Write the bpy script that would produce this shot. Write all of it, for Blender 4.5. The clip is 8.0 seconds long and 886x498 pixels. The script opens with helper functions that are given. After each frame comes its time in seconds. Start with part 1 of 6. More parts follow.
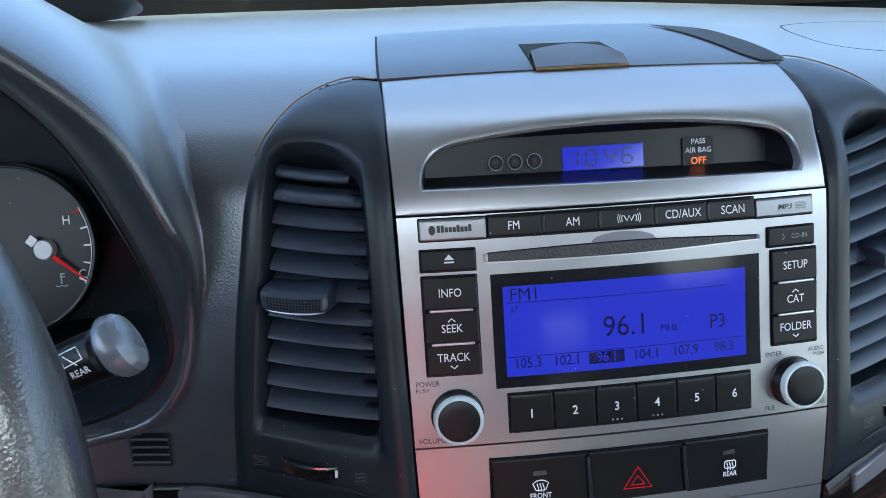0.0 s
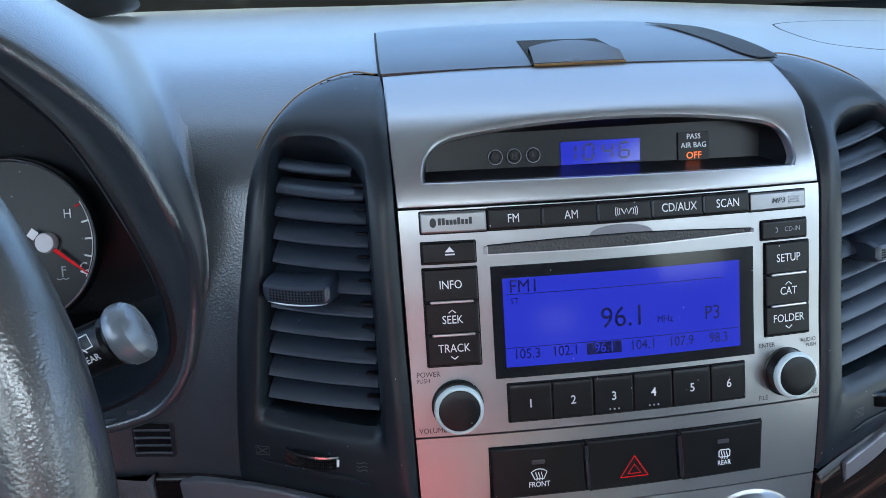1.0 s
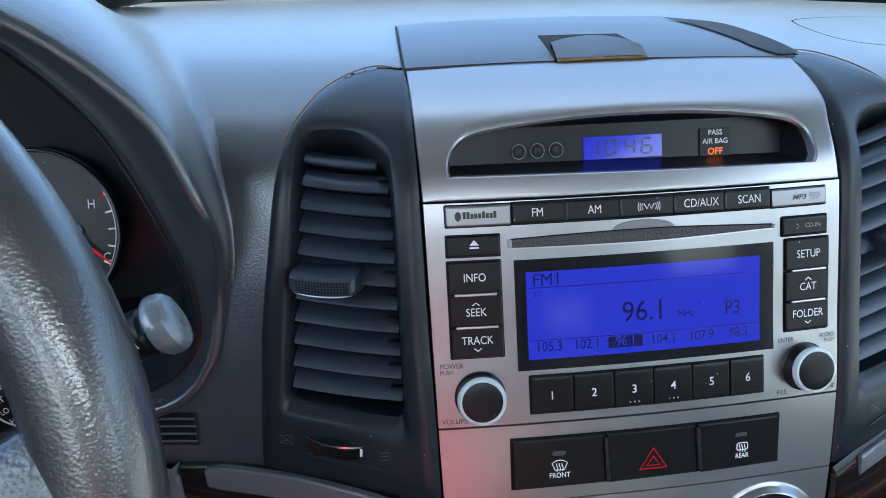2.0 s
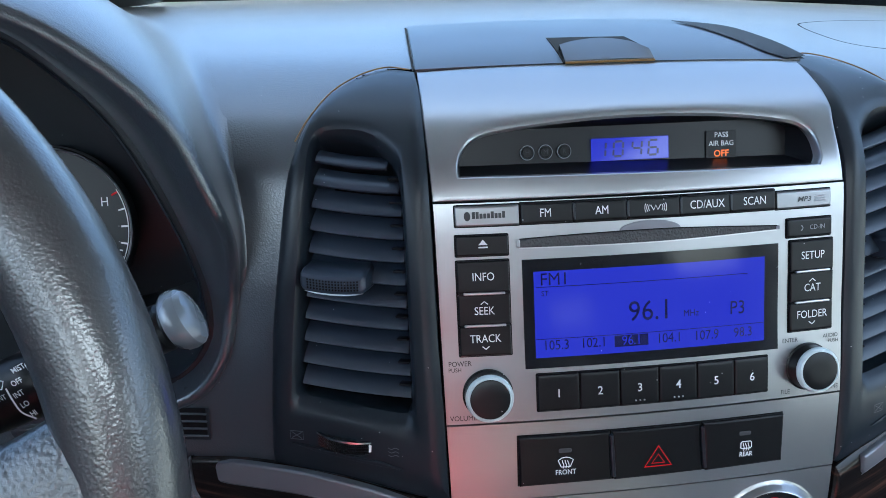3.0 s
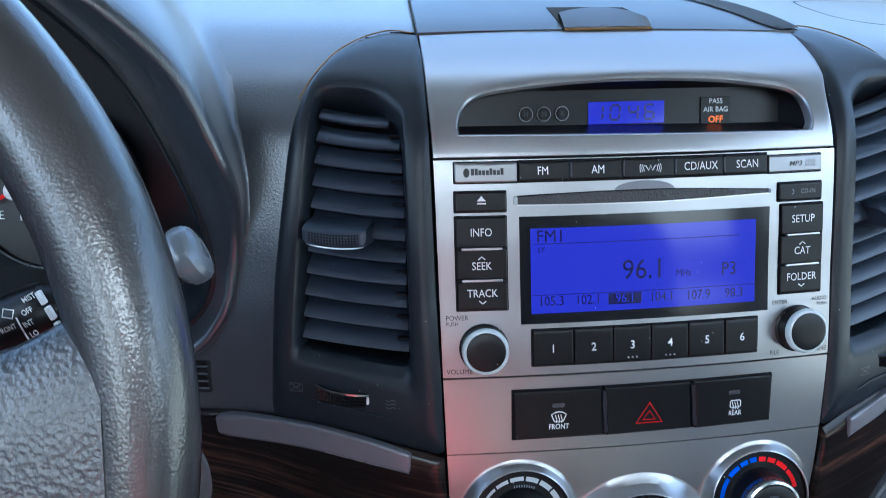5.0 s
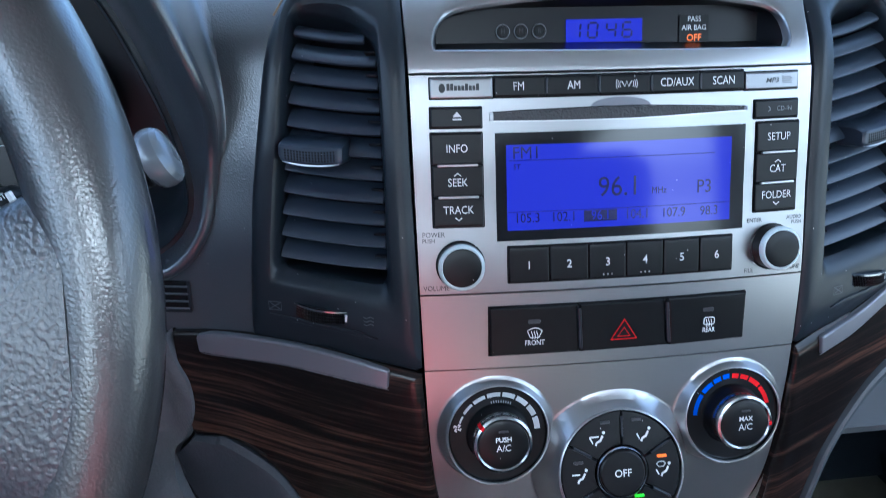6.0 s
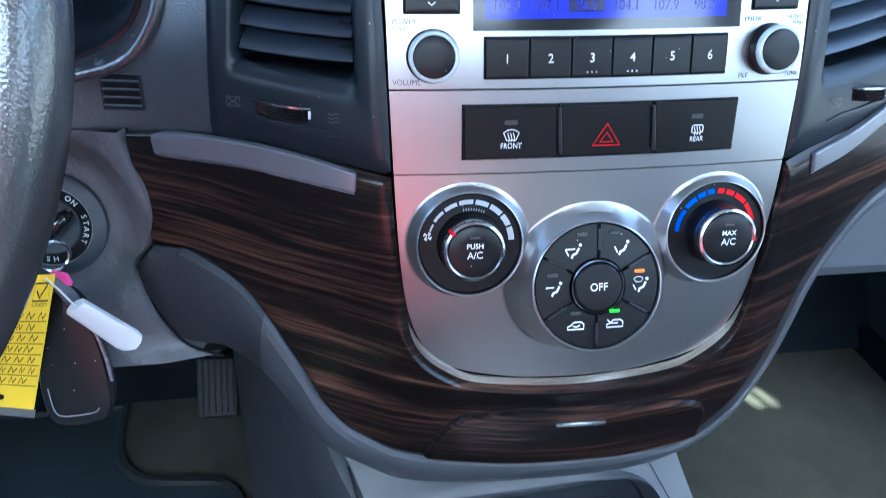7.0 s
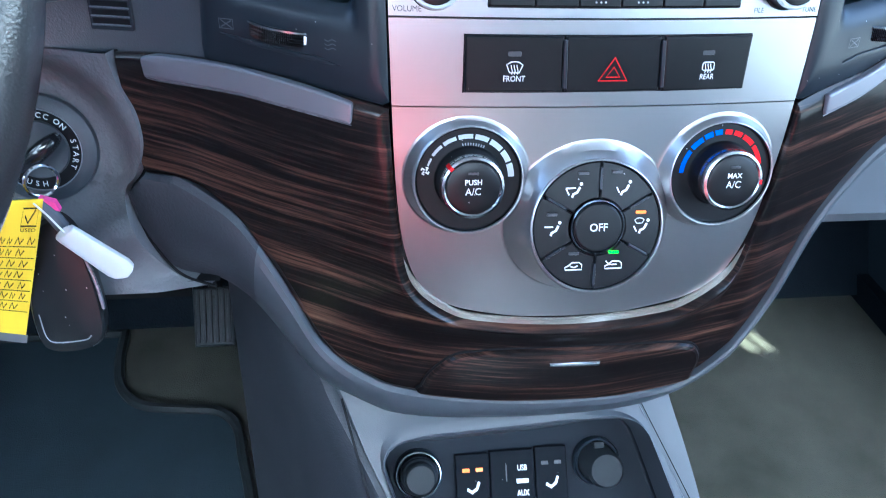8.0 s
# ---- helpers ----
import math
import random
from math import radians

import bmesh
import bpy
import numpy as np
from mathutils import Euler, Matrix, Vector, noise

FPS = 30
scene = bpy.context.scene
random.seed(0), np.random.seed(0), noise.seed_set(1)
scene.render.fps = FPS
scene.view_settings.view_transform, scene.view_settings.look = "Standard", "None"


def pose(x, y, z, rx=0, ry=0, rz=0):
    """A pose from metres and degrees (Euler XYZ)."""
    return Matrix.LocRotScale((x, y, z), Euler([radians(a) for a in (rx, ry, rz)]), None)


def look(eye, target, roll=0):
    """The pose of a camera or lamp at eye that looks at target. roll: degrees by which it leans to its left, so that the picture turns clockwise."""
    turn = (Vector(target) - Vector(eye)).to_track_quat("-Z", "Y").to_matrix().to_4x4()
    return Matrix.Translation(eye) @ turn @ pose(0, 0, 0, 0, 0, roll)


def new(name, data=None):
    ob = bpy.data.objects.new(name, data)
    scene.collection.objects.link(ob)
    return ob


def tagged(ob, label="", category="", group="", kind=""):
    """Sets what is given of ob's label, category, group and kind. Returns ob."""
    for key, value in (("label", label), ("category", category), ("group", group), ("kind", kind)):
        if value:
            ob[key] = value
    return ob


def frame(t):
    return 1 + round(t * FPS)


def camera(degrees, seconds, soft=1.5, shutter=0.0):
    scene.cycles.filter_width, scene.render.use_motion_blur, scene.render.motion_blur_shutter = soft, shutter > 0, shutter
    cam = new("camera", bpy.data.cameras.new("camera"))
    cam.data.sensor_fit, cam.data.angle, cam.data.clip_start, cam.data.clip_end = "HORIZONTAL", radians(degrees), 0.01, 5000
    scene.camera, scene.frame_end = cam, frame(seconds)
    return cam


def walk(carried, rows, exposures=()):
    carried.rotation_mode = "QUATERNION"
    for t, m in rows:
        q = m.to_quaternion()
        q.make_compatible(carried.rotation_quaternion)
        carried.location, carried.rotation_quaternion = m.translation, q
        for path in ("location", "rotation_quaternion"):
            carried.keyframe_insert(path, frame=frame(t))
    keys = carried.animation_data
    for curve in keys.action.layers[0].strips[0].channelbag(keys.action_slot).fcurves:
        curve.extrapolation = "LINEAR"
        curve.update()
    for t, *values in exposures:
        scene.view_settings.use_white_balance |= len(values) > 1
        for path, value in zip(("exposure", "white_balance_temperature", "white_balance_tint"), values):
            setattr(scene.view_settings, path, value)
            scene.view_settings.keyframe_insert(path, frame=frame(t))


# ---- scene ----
cam = camera(60.8, 8.0, 0.8, 0.4)
PATH = [
    (0.0, (-0.00798, 0.00943, 0.99743), (0.03615, 0.38180, 0.85818), -1.974),
    (0.5, (-0.01200, 0.00638, 0.99379), (0.03483, 0.37892, 0.85588), -1.877),
    (1.0, (-0.01453, 0.00295, 0.99628), (0.03454, 0.37450, 0.85650), -1.645),
    (1.5, (-0.01997, 0.00417, 0.99409), (0.02960, 0.37475, 0.85190), -1.340),
    (2.0, (-0.02710, 0.00086, 0.99933), (0.02047, 0.37094, 0.85519), -1.269),
    (2.2, (-0.03084, -0.00100, 0.99713), (0.01657, 0.36975, 0.85467), -1.146),
    (3.3, (-0.03138, -0.00933, 1.00237), (0.01391, 0.36081, 0.85767), -1.057),
    (3.5, (-0.03616, -0.01366, 1.00046), (0.00921, 0.35679, 0.85655), -1.155),
    (4.0, (-0.03382, -0.01452, 0.99751), (0.01285, 0.35610, 0.85447), -1.001),
    (4.2, (-0.03538, -0.01686, 0.99847), (0.00995, 0.35448, 0.85688), -0.848),
    (5.3, (-0.03415, -0.02707, 0.97406), (0.01415, 0.34111, 0.82538), 0.178),
    (5.5, (-0.03176, -0.03172, 0.97104), (0.01655, 0.33475, 0.81817), 0.137),
    (6.0, (-0.02553, -0.03594, 0.95780), (0.02349, 0.32613, 0.79502), -0.042),
    (6.5, (-0.01813, -0.03784, 0.92993), (0.02926, 0.31531, 0.74816), 0.304),
    (7.0, (-0.01361, -0.03965, 0.89280), (0.03729, 0.29784, 0.68422), 1.433),
    (7.5, (-0.01382, -0.03250, 0.89131), (0.03344, 0.29537, 0.66711), 2.143),
    (8.0, (-0.00986, -0.03253, 0.88770), (0.03882, 0.28630, 0.65110), 3.051),
]
walk(cam, [(t, look(eye, target, roll)) for t, eye, target, roll in PATH],
     [(0.0, 2.75, 4850, -6), (5.5, 2.85, 4600, -6), (6.5, 3.12, 4420, -5), (7.5, 3.85, 4280, -6), (8.0, 3.95, 4280, -6)])

# ---- world and light ----
world = bpy.data.worlds.new("sky")
scene.world = world
world.use_nodes = True
wn = world.node_tree
sky = wn.nodes.new("ShaderNodeTexSky")
sky.sky_type, sky.sun_disc = "NISHITA", False
sky.air_density, sky.dust_density, sky.ozone_density = 0.7, 10.0, 0.0
SUN_EL, SUN_AZ = 50.0, 178.0          # degrees; azimuth clockwise from the car's nose
sky.sun_elevation, sky.sun_rotation = radians(SUN_EL), radians(SUN_AZ)
wn.links.new(sky.outputs[0], wn.nodes["Background"].inputs[0])
wn.nodes["Background"].inputs[1].default_value = 0.15
sun_data = bpy.data.lights.new("sun", "SUN")
sun_data.energy, sun_data.angle, sun_data.color = 5.0, radians(0.5), (1.0, 0.81, 0.50)
sun = new("sun", sun_data)
sa, se = radians(SUN_AZ), radians(SUN_EL)
sun.matrix_world = look((0, 0, 5), Vector((0, 0, 5)) - Vector((math.sin(sa) * math.cos(se), math.cos(sa) * math.cos(se), math.sin(se))))


# ---- materials ----
def material(name, color, rough=0.5, metal=0.0, grain=0.0, size=0.001, vary=0.12, coat=0.0, glow=None, cells=0.0, spec=0.5, dust=0.0, ior=1.5, sheen=0.0):
    """Principled surface: fine grain and bump at size metres, slow drift of colour and gloss, optional leather cells."""
    m = bpy.data.materials.new(name)
    m.use_nodes = True
    n, l = m.node_tree.nodes, m.node_tree.links
    b = n["Principled BSDF"]
    co = n.new("ShaderNodeTexCoord")
    big = n.new("ShaderNodeTexNoise")
    big.inputs["Scale"].default_value, big.inputs["Detail"].default_value = 14.0, 5.0
    l.new(co.outputs["Object"], big.inputs["Vector"])
    mix = n.new("ShaderNodeMix")
    mix.data_type = "RGBA"
    mix.inputs[6].default_value = (*[c * (1 - vary) for c in color], 1)
    mix.inputs[7].default_value = (*[min(1, c * (1 + vary)) for c in color], 1)
    l.new(big.outputs["Fac"], mix.inputs["Factor"])
    l.new(mix.outputs[2], b.inputs["Base Color"])
    if dust:                            # sparse pale specks
        speck = n.new("ShaderNodeTexVoronoi")
        speck.inputs["Scale"].default_value = 120.0
        l.new(co.outputs["Object"], speck.inputs["Vector"])
        small = n.new("ShaderNodeMath")
        small.operation, small.inputs[1].default_value = "LESS_THAN", dust
        l.new(speck.outputs["Distance"], small.inputs[0])
        over = n.new("ShaderNodeMix")
        over.data_type = "RGBA"
        over.inputs[7].default_value = (0.42, 0.42, 0.42, 1)
        l.new(small.outputs[0], over.inputs["Factor"])
        l.new(mix.outputs[2], over.inputs[6])
        l.new(over.outputs[2], b.inputs["Base Color"])
    rr = n.new("ShaderNodeMapRange")
    rr.inputs["To Min"].default_value, rr.inputs["To Max"].default_value = max(0.02, rough * 0.85), min(1, rough * 1.15)
    l.new(big.outputs["Fac"], rr.inputs["Value"])
    l.new(rr.outputs[0], b.inputs["Roughness"])
    b.inputs["Metallic"].default_value = metal
    b.inputs["Specular IOR Level"].default_value = spec
    b.inputs["IOR"].default_value = ior
    b.inputs["Coat Weight"].default_value, b.inputs["Coat Roughness"].default_value = coat, (0.10 if cells else 0.04)
    b.inputs["Sheen Weight"].default_value, b.inputs["Sheen Roughness"].default_value = sheen, 0.4
    if glow:
        b.inputs["Emission Color"].default_value, b.inputs["Emission Strength"].default_value = (*glow, 1), 1.0
    if grain:
        fine = n.new("ShaderNodeTexNoise")
        fine.inputs["Scale"].default_value, fine.inputs["Detail"].default_value = 1 / size, 3.0
        l.new(co.outputs["Object"], fine.inputs["Vector"])
        bump = n.new("ShaderNodeBump")
        bump.inputs["Strength"].default_value, bump.inputs["Distance"].default_value = grain, size * 0.5
        if cells:
            vor = n.new("ShaderNodeTexVoronoi")
            vor.feature = "SMOOTH_F1"
            vor.inputs["Scale"].default_value = 1 / cells
            warp = n.new("ShaderNodeVectorMath")
            warp.operation = "MULTIPLY_ADD"
            warp.inputs[1].default_value = (0.6 * cells,) * 3
            l.new(fine.outputs["Color"], warp.inputs[0])
            l.new(co.outputs["Object"], warp.inputs[2])
            l.new(warp.outputs[0], vor.inputs["Vector"])
            add = n.new("ShaderNodeMath")
            add.operation = "MULTIPLY_ADD"
            add.inputs[1].default_value = 0.35
            l.new(fine.outputs["Fac"], add.inputs[0])
            l.new(vor.outputs["Distance"], add.inputs[2])
            l.new(add.outputs[0], bump.inputs["Height"])
            bump.inputs["Distance"].default_value = cells * 0.45
        else:
            l.new(fine.outputs["Fac"], bump.inputs["Height"])
        l.new(bump.outputs[0], b.inputs["Normal"])
        if cells and coat:
            l.new(bump.outputs[0], b.inputs["Coat Normal"])
    return m


def wood_material(name):
    """Dark striped veneer under clear lacquer; the stripes sweep up to both sides of the stack."""
    m = material(name, (0.05, 0.03, 0.02), 0.40, coat=0.42, spec=0.03)
    m.node_tree.nodes["Principled BSDF"].inputs["Coat Roughness"].default_value = 0.15
    n, l = m.node_tree.nodes, m.node_tree.links
    co = n.new("ShaderNodeTexCoord")
    sep = n.new("ShaderNodeSeparateXYZ")
    l.new(co.outputs["Object"], sep.inputs[0])
    off = n.new("ShaderNodeMath"); off.operation = "SUBTRACT"; off.inputs[1].default_value = CX
    l.new(sep.outputs[0], off.inputs[0])
    square = n.new("ShaderNodeMath"); square.operation = "MULTIPLY_ADD"; square.inputs[2].default_value = 0.0025
    l.new(off.outputs[0], square.inputs[0]); l.new(off.outputs[0], square.inputs[1])
    away = n.new("ShaderNodeMath"); away.operation = "SQRT"
    l.new(square.outputs[0], away.inputs[0])
    low = n.new("ShaderNodeTexNoise"); low.inputs["Scale"].default_value = 9.0
    l.new(co.outputs["Object"], low.inputs["Vector"])
    z1 = n.new("ShaderNodeMath"); z1.operation = "MULTIPLY_ADD"; z1.inputs[1].default_value = -0.18
    l.new(away.outputs[0], z1.inputs[0]); l.new(sep.outputs[2], z1.inputs[2])
    z2 = n.new("ShaderNodeMath"); z2.operation = "MULTIPLY_ADD"; z2.inputs[1].default_value = 0.010
    l.new(low.outputs["Fac"], z2.inputs[0]); l.new(z1.outputs[0], z2.inputs[2])
    com = n.new("ShaderNodeCombineXYZ")
    sx = n.new("ShaderNodeMath"); sx.operation = "MULTIPLY"; sx.inputs[1].default_value = 0.030
    l.new(sep.outputs[0], sx.inputs[0]); l.new(sx.outputs[0], com.inputs[0]); l.new(z2.outputs[0], com.inputs[2])
    streak = n.new("ShaderNodeTexNoise")
    streak.inputs["Scale"].default_value, streak.inputs["Detail"].default_value, streak.inputs["Roughness"].default_value = 300.0, 8.0, 0.68
    l.new(com.outputs[0], streak.inputs["Vector"])
    ramp = n.new("ShaderNodeValToRGB")
    el = ramp.color_ramp.elements
    el[0].position, el[0].color = 0.42, (0.005, 0.004, 0.004, 1)
    el[1].position, el[1].color = 0.84, (0.135, 0.076, 0.046, 1)
    for p, c in ((0.50, (0.012, 0.008, 0.007, 1)), (0.58, (0.038, 0.019, 0.014, 1)), (0.68, (0.068, 0.036, 0.024, 1))):
        e = el.new(p)
        e.color = c
    band = n.new("ShaderNodeTexNoise")      # broad light and dark bands under the fine stripes
    band.inputs["Scale"].default_value, band.inputs["Detail"].default_value = 70.0, 3.0
    l.new(com.outputs[0], band.inputs["Vector"])
    shift = n.new("ShaderNodeMapRange")
    shift.inputs["From Min"].default_value, shift.inputs["From Max"].default_value = 0.3, 0.7
    shift.inputs["To Min"].default_value, shift.inputs["To Max"].default_value = -0.18, 0.12
    l.new(band.outputs["Fac"], shift.inputs["Value"])
    both = n.new("ShaderNodeMath")
    l.new(streak.outputs["Fac"], both.inputs[0]); l.new(shift.outputs[0], both.inputs[1])
    l.new(both.outputs[0], ramp.inputs[0])
    l.new(ramp.outputs[0], n["Principled BSDF"].inputs["Base Color"])
    return m


CX = 0.1355                             # the centre of the stack, across the car
WX = -0.2855                            # the steering column's centre
M = {
    "silver": material("silver_paint", (0.345, 0.345, 0.352), 0.31, 0.9, 0.05, 0.0004, 0.03),
    "bright": material("bright_silver", (0.50, 0.50, 0.51), 0.30, 0.9, 0.03, 0.0004, 0.03),
    "satin": material("satin_black_plastic", (0.010, 0.0135, 0.019), 0.34, 0, 0.12, 0.0006, 0.15, spec=0.35, dust=0.035),
    "leather": material("black_vinyl", (0.018, 0.0225, 0.031), 0.33, 0, 0.36, 0.0005, 0.12, cells=0.0010, spec=0.9, coat=0.5, dust=0.03, ior=1.6, sheen=0.18),
    "rim": material("black_leather", (0.021, 0.021, 0.022), 0.36, 0, 0.18, 0.0006, 0.15, cells=0.0010, spec=0.8, coat=1.0),
    "console": material("dark_grey_console", (0.039, 0.043, 0.051), 0.5, 0, 0.25, 0.0008, 0.1),
    "grey": material("grey_plastic", (0.085, 0.092, 0.104), 0.5, 0, 0.25, 0.0008, 0.1),
    "greyrib": material("grained_grey_plastic", (0.10, 0.10, 0.108), 0.55, 0, 0.5, 0.0008, 0.12, cells=0.0018),
    "button": material("black_button_plastic", (0.005, 0.005, 0.006), 0.33, 0, 0.08, 0.0005, 0.15, dust=0.04, spec=0.25),
    # near-black for gaps, hidden parts and the footwell's painted shade
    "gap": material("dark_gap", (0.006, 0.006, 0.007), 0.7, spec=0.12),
    "gloss": material("glossy_black", (0.008, 0.008, 0.010), 0.12, 0, 0.0, dust=0.035),
    "white": material("white_print", (0.68, 0.69, 0.70), 0.55, vary=0.05),
    "switch": material("matt_black_switch", (0.004, 0.005, 0.007), 0.7, 0, 0.1, 0.0006, 0.1, spec=0.08, dust=0.03),
    # darker version of the console grey that paints in shade
    "bolster": material("soft_grey_bolster", (0.022, 0.024, 0.030), 0.55, 0, 0.3, 0.0008, 0.1, cells=0.0016, spec=0.35),
    "mark": material("dial_print", (0.42, 0.44, 0.46), 0.6, vary=0.05),
    # near-black that paints in the deep shade under the dashboard
    "insulation": material("black_insulation", (0.005, 0.007, 0.010), 0.95, 0, 0.6, 0.003, 0.2, spec=0.05),
    "groove": material("grey_groove", (0.015, 0.018, 0.024), 0.6, 0, 0.1, 0.0006, 0.1, spec=0.2),
    "dullchrome": material("dull_chrome", (0.34, 0.35, 0.37), 0.22, 1.0, 0, vary=0.03),
    "dim": material("dim_print", (0.22, 0.23, 0.25), 0.5, vary=0.05),
    "dark": material("dark_print", (0.012, 0.012, 0.014), 0.5, vary=0.05),
    "embossed": material("embossed_mark", (0.035, 0.035, 0.04), 0.4, vary=0.05),
    "red": material("red_print", (0.55, 0.004, 0.010), 0.6, vary=0.08, spec=0.1),
    "blue": material("blue_print", (0.004, 0.09, 0.58), 0.6, vary=0.05, spec=0.1),
    "chrome": material("chrome", (0.85, 0.85, 0.86), 0.12, 1.0, 0, vary=0.02),
    "piping": material("tan_edge", (0.20, 0.11, 0.03), 0.4, vary=0.15),
    "lcd": material("lit_blue_display", (0.01, 0.01, 0.03), 0.10, vary=0.06, dust=0.03, spec=0.4, glow=(0.0042, 0.0040, 0.062)),
    "seg": material("dark_display_segment", (0.005, 0.005, 0.02), 0.2, vary=0.05, glow=(0.0002, 0.0001, 0.006)),
    "orange": material("lit_orange", (0.5, 0.1, 0.01), 0.4, vary=0.02, glow=(0.16, 0.022, 0.0)),
    "green": material("lit_green", (0.03, 0.4, 0.01), 0.4, vary=0.02, glow=(0.030, 0.10, 0.0)),
    "wood": wood_material("dark_striped_wood"),
    "carpet": material("dark_carpet", (0.040, 0.040, 0.034), 0.95, 0, 1.0, 0.002, 0.6, spec=0.08),
    "mat": material("black_mat", (0.016, 0.023, 0.030), 0.9, 0, 0.8, 0.0015, 0.35, spec=0.08),
    "rubber": material("black_rubber", (0.012, 0.014, 0.016), 0.5, 0, 0.3, 0.001, spec=0.15),
    "inlaid": material("grey_satin_inlay", (0.16, 0.16, 0.18), 0.4, 0.5, 0.06, 0.0005, 0.06),
    "ring": material("pale_satin_ring", (0.50, 0.56, 0.57), 0.3, 0, 0.03, 0.0005, 0.03),
    "pale": material("pale_grey_plastic", (0.17, 0.18, 0.20), 0.28, 0.35, 0.08, 0.0005, 0.05),
    "whiteplastic": material("white_plastic", (0.62, 0.62, 0.64), 0.4, 0, 0.05, 0.0006, 0.04),
    "yellow": material("yellow_card", (0.85, 0.62, 0.02), 0.45, vary=0.05),
    "pink": material("pink_plastic", (0.85, 0.08, 0.35), 0.45, vary=0.05),
    "headliner": material("headliner", (0.32, 0.345, 0.37), 0.95, 0, 0.5, 0.002, 0.05),
    "redcloth": material("red_seat_cloth", (0.34, 0.040, 0.067), 0.9, 0, 0.5, 0.002, 0.15),
    "seatcloth": material("grey_seat_cloth", (0.12, 0.13, 0.14), 0.9, 0, 0.5, 0.002, 0.15),
    "concrete": material("pale_concrete", (0.14, 0.145, 0.15), 0.9, 0, 0.6, 0.01, 0.2),
    "remote": material("scuffed_black_plastic", (0.012, 0.013, 0.014), 0.30, 0, 0.18, 0.0009, 0.2, spec=0.3, dust=0.05),
    "faint": material("faint_print", (0.085, 0.09, 0.10), 0.5, vary=0.1),
    "bead": material("lacquered_edge", (0.38, 0.34, 0.28), 0.24, 0.75, 0.04, 0.0006, 0.15, coat=0.5),
    "plate": material("emblem_silver", (0.20, 0.20, 0.205), 0.31, 0.9, 0.05, 0.0004, 0.03),
    "pocket": material("dark_grey_plastic", (0.010, 0.012, 0.016), 0.75, 0, 0.2, 0.0007, 0.12, spec=0.12),
    "slat": material("louvre_plastic", (0.020, 0.027, 0.042), 0.36, 0, 0.1, 0.0006, 0.12, dust=0.035),
    "cover": material("satin_cover", (0.022, 0.022, 0.025), 0.30, 0, 0.06, 0.0006, 0.1, spec=0.9),
    "recess": material("recess_plastic", (0.007, 0.007, 0.009), 0.30, 0, 0.0, spec=0.3),
    "rimgrain": material("grained_leather", (0.030, 0.034, 0.041), 0.34, 0, 0.36, 0.0008, 0.15, cells=0.0016, spec=0.8, coat=0.4),
    "foam": material("slot_foam", (0.035, 0.035, 0.037), 0.5, 0, 1.0, 0.0012, 0.5, cells=0.0012),
}


def glass_material():
    m = bpy.data.materials.new("clear_glass")
    m.use_nodes = True
    b = m.node_tree.nodes["Principled BSDF"]
    b.inputs["Transmission Weight"].default_value, b.inputs["Roughness"].default_value, b.inputs["IOR"].default_value = 1.0, 0.0, 1.01
    b.inputs["Base Color"].default_value = (0.92, 0.93, 0.93, 1)
    return m


M["glass"] = glass_material()

# ---- mesh tools ----


def thing(name, label, category, at=(0, 0, 0), kind="", group=""):
    ob = new(name)
    ob.location = at
    ob.empty_display_size = 0.02
    return tagged(ob, label, category, group, kind)


def mesh_part(name, verts, faces, mat, parent=None, label="", smooth=True, kind=""):
    me = bpy.data.meshes.new(name)
    me.from_pydata([tuple(map(float, v)) for v in verts], [], faces)
    me.materials.append(M[mat])
    me.update()
    bm = bmesh.new()
    bm.from_mesh(me)
    bmesh.ops.remove_doubles(bm, verts=bm.verts, dist=1e-6)
    bmesh.ops.recalc_face_normals(bm, faces=bm.faces)
    bm.to_mesh(me)
    bm.free()
    if smooth:
        me.polygons.foreach_set("use_smooth", [True] * len(me.polygons))
        me.set_sharp_from_angle(angle=radians(24))
    ob = new(name, me)
    if parent is not None:
        ob.parent = parent
        if parent.type == "EMPTY":
            ob.matrix_parent_inverse = Matrix.Translation(-parent.location)
    return tagged(ob, label, kind=kind)


def grid_faces(nu, nv, close_u=False, close_v=False):
    f = []
    for i in range(nu if close_u else nu - 1):
        for j in range(nv if close_v else nv - 1):
            a, b = i, (i + 1) % nu
            c, e = j, (j + 1) % nv
            f.append((a * nv + c, b * nv + c, b * nv + e, a * nv + e))
    return f


def join(*pieces):
    """Several (verts, faces) as one."""
    v, f = [], []
    for pv, pf in pieces:
        k = len(v)
        v += list(pv)
        f += [tuple(i + k for i in q) for q in pf]
    return v, f


def loft(loops, cap0=False, cap1=True, close=True):
    """Quads from loop to loop, each a list of as many places; flat ends fanned round their middle."""
    n = len(loops[0])
    v = [p for lp in loops for p in lp]
    f = grid_faces(len(loops), n, False, close)
    for end, on_end in ((0, cap0), (len(loops) - 1, cap1)):
        if on_end:
            c = np.mean(np.array([list(p) for p in loops[end]]), axis=0)
            v.append(c)
            k = len(v) - 1
            f += [(end * n + i, end * n + (i + 1) % n, k) for i in range(n)]
    return v, f


def rrect(x0, z0, x1, z1, r=0.001, n=4):
    """A rectangle with round corners, anticlockwise."""
    r = min(r, abs(x1 - x0) / 2.01, abs(z1 - z0) / 2.01)
    out = []
    for cx, cz, a in ((x1 - r, z0 + r, -90), (x1 - r, z1 - r, 0), (x0 + r, z1 - r, 90), (x0 + r, z0 + r, 180)):
        for i in range(n + 1):
            t = radians(a + 90 * i / n)
            out.append((cx + r * math.cos(t), cz + r * math.sin(t)))
    return out


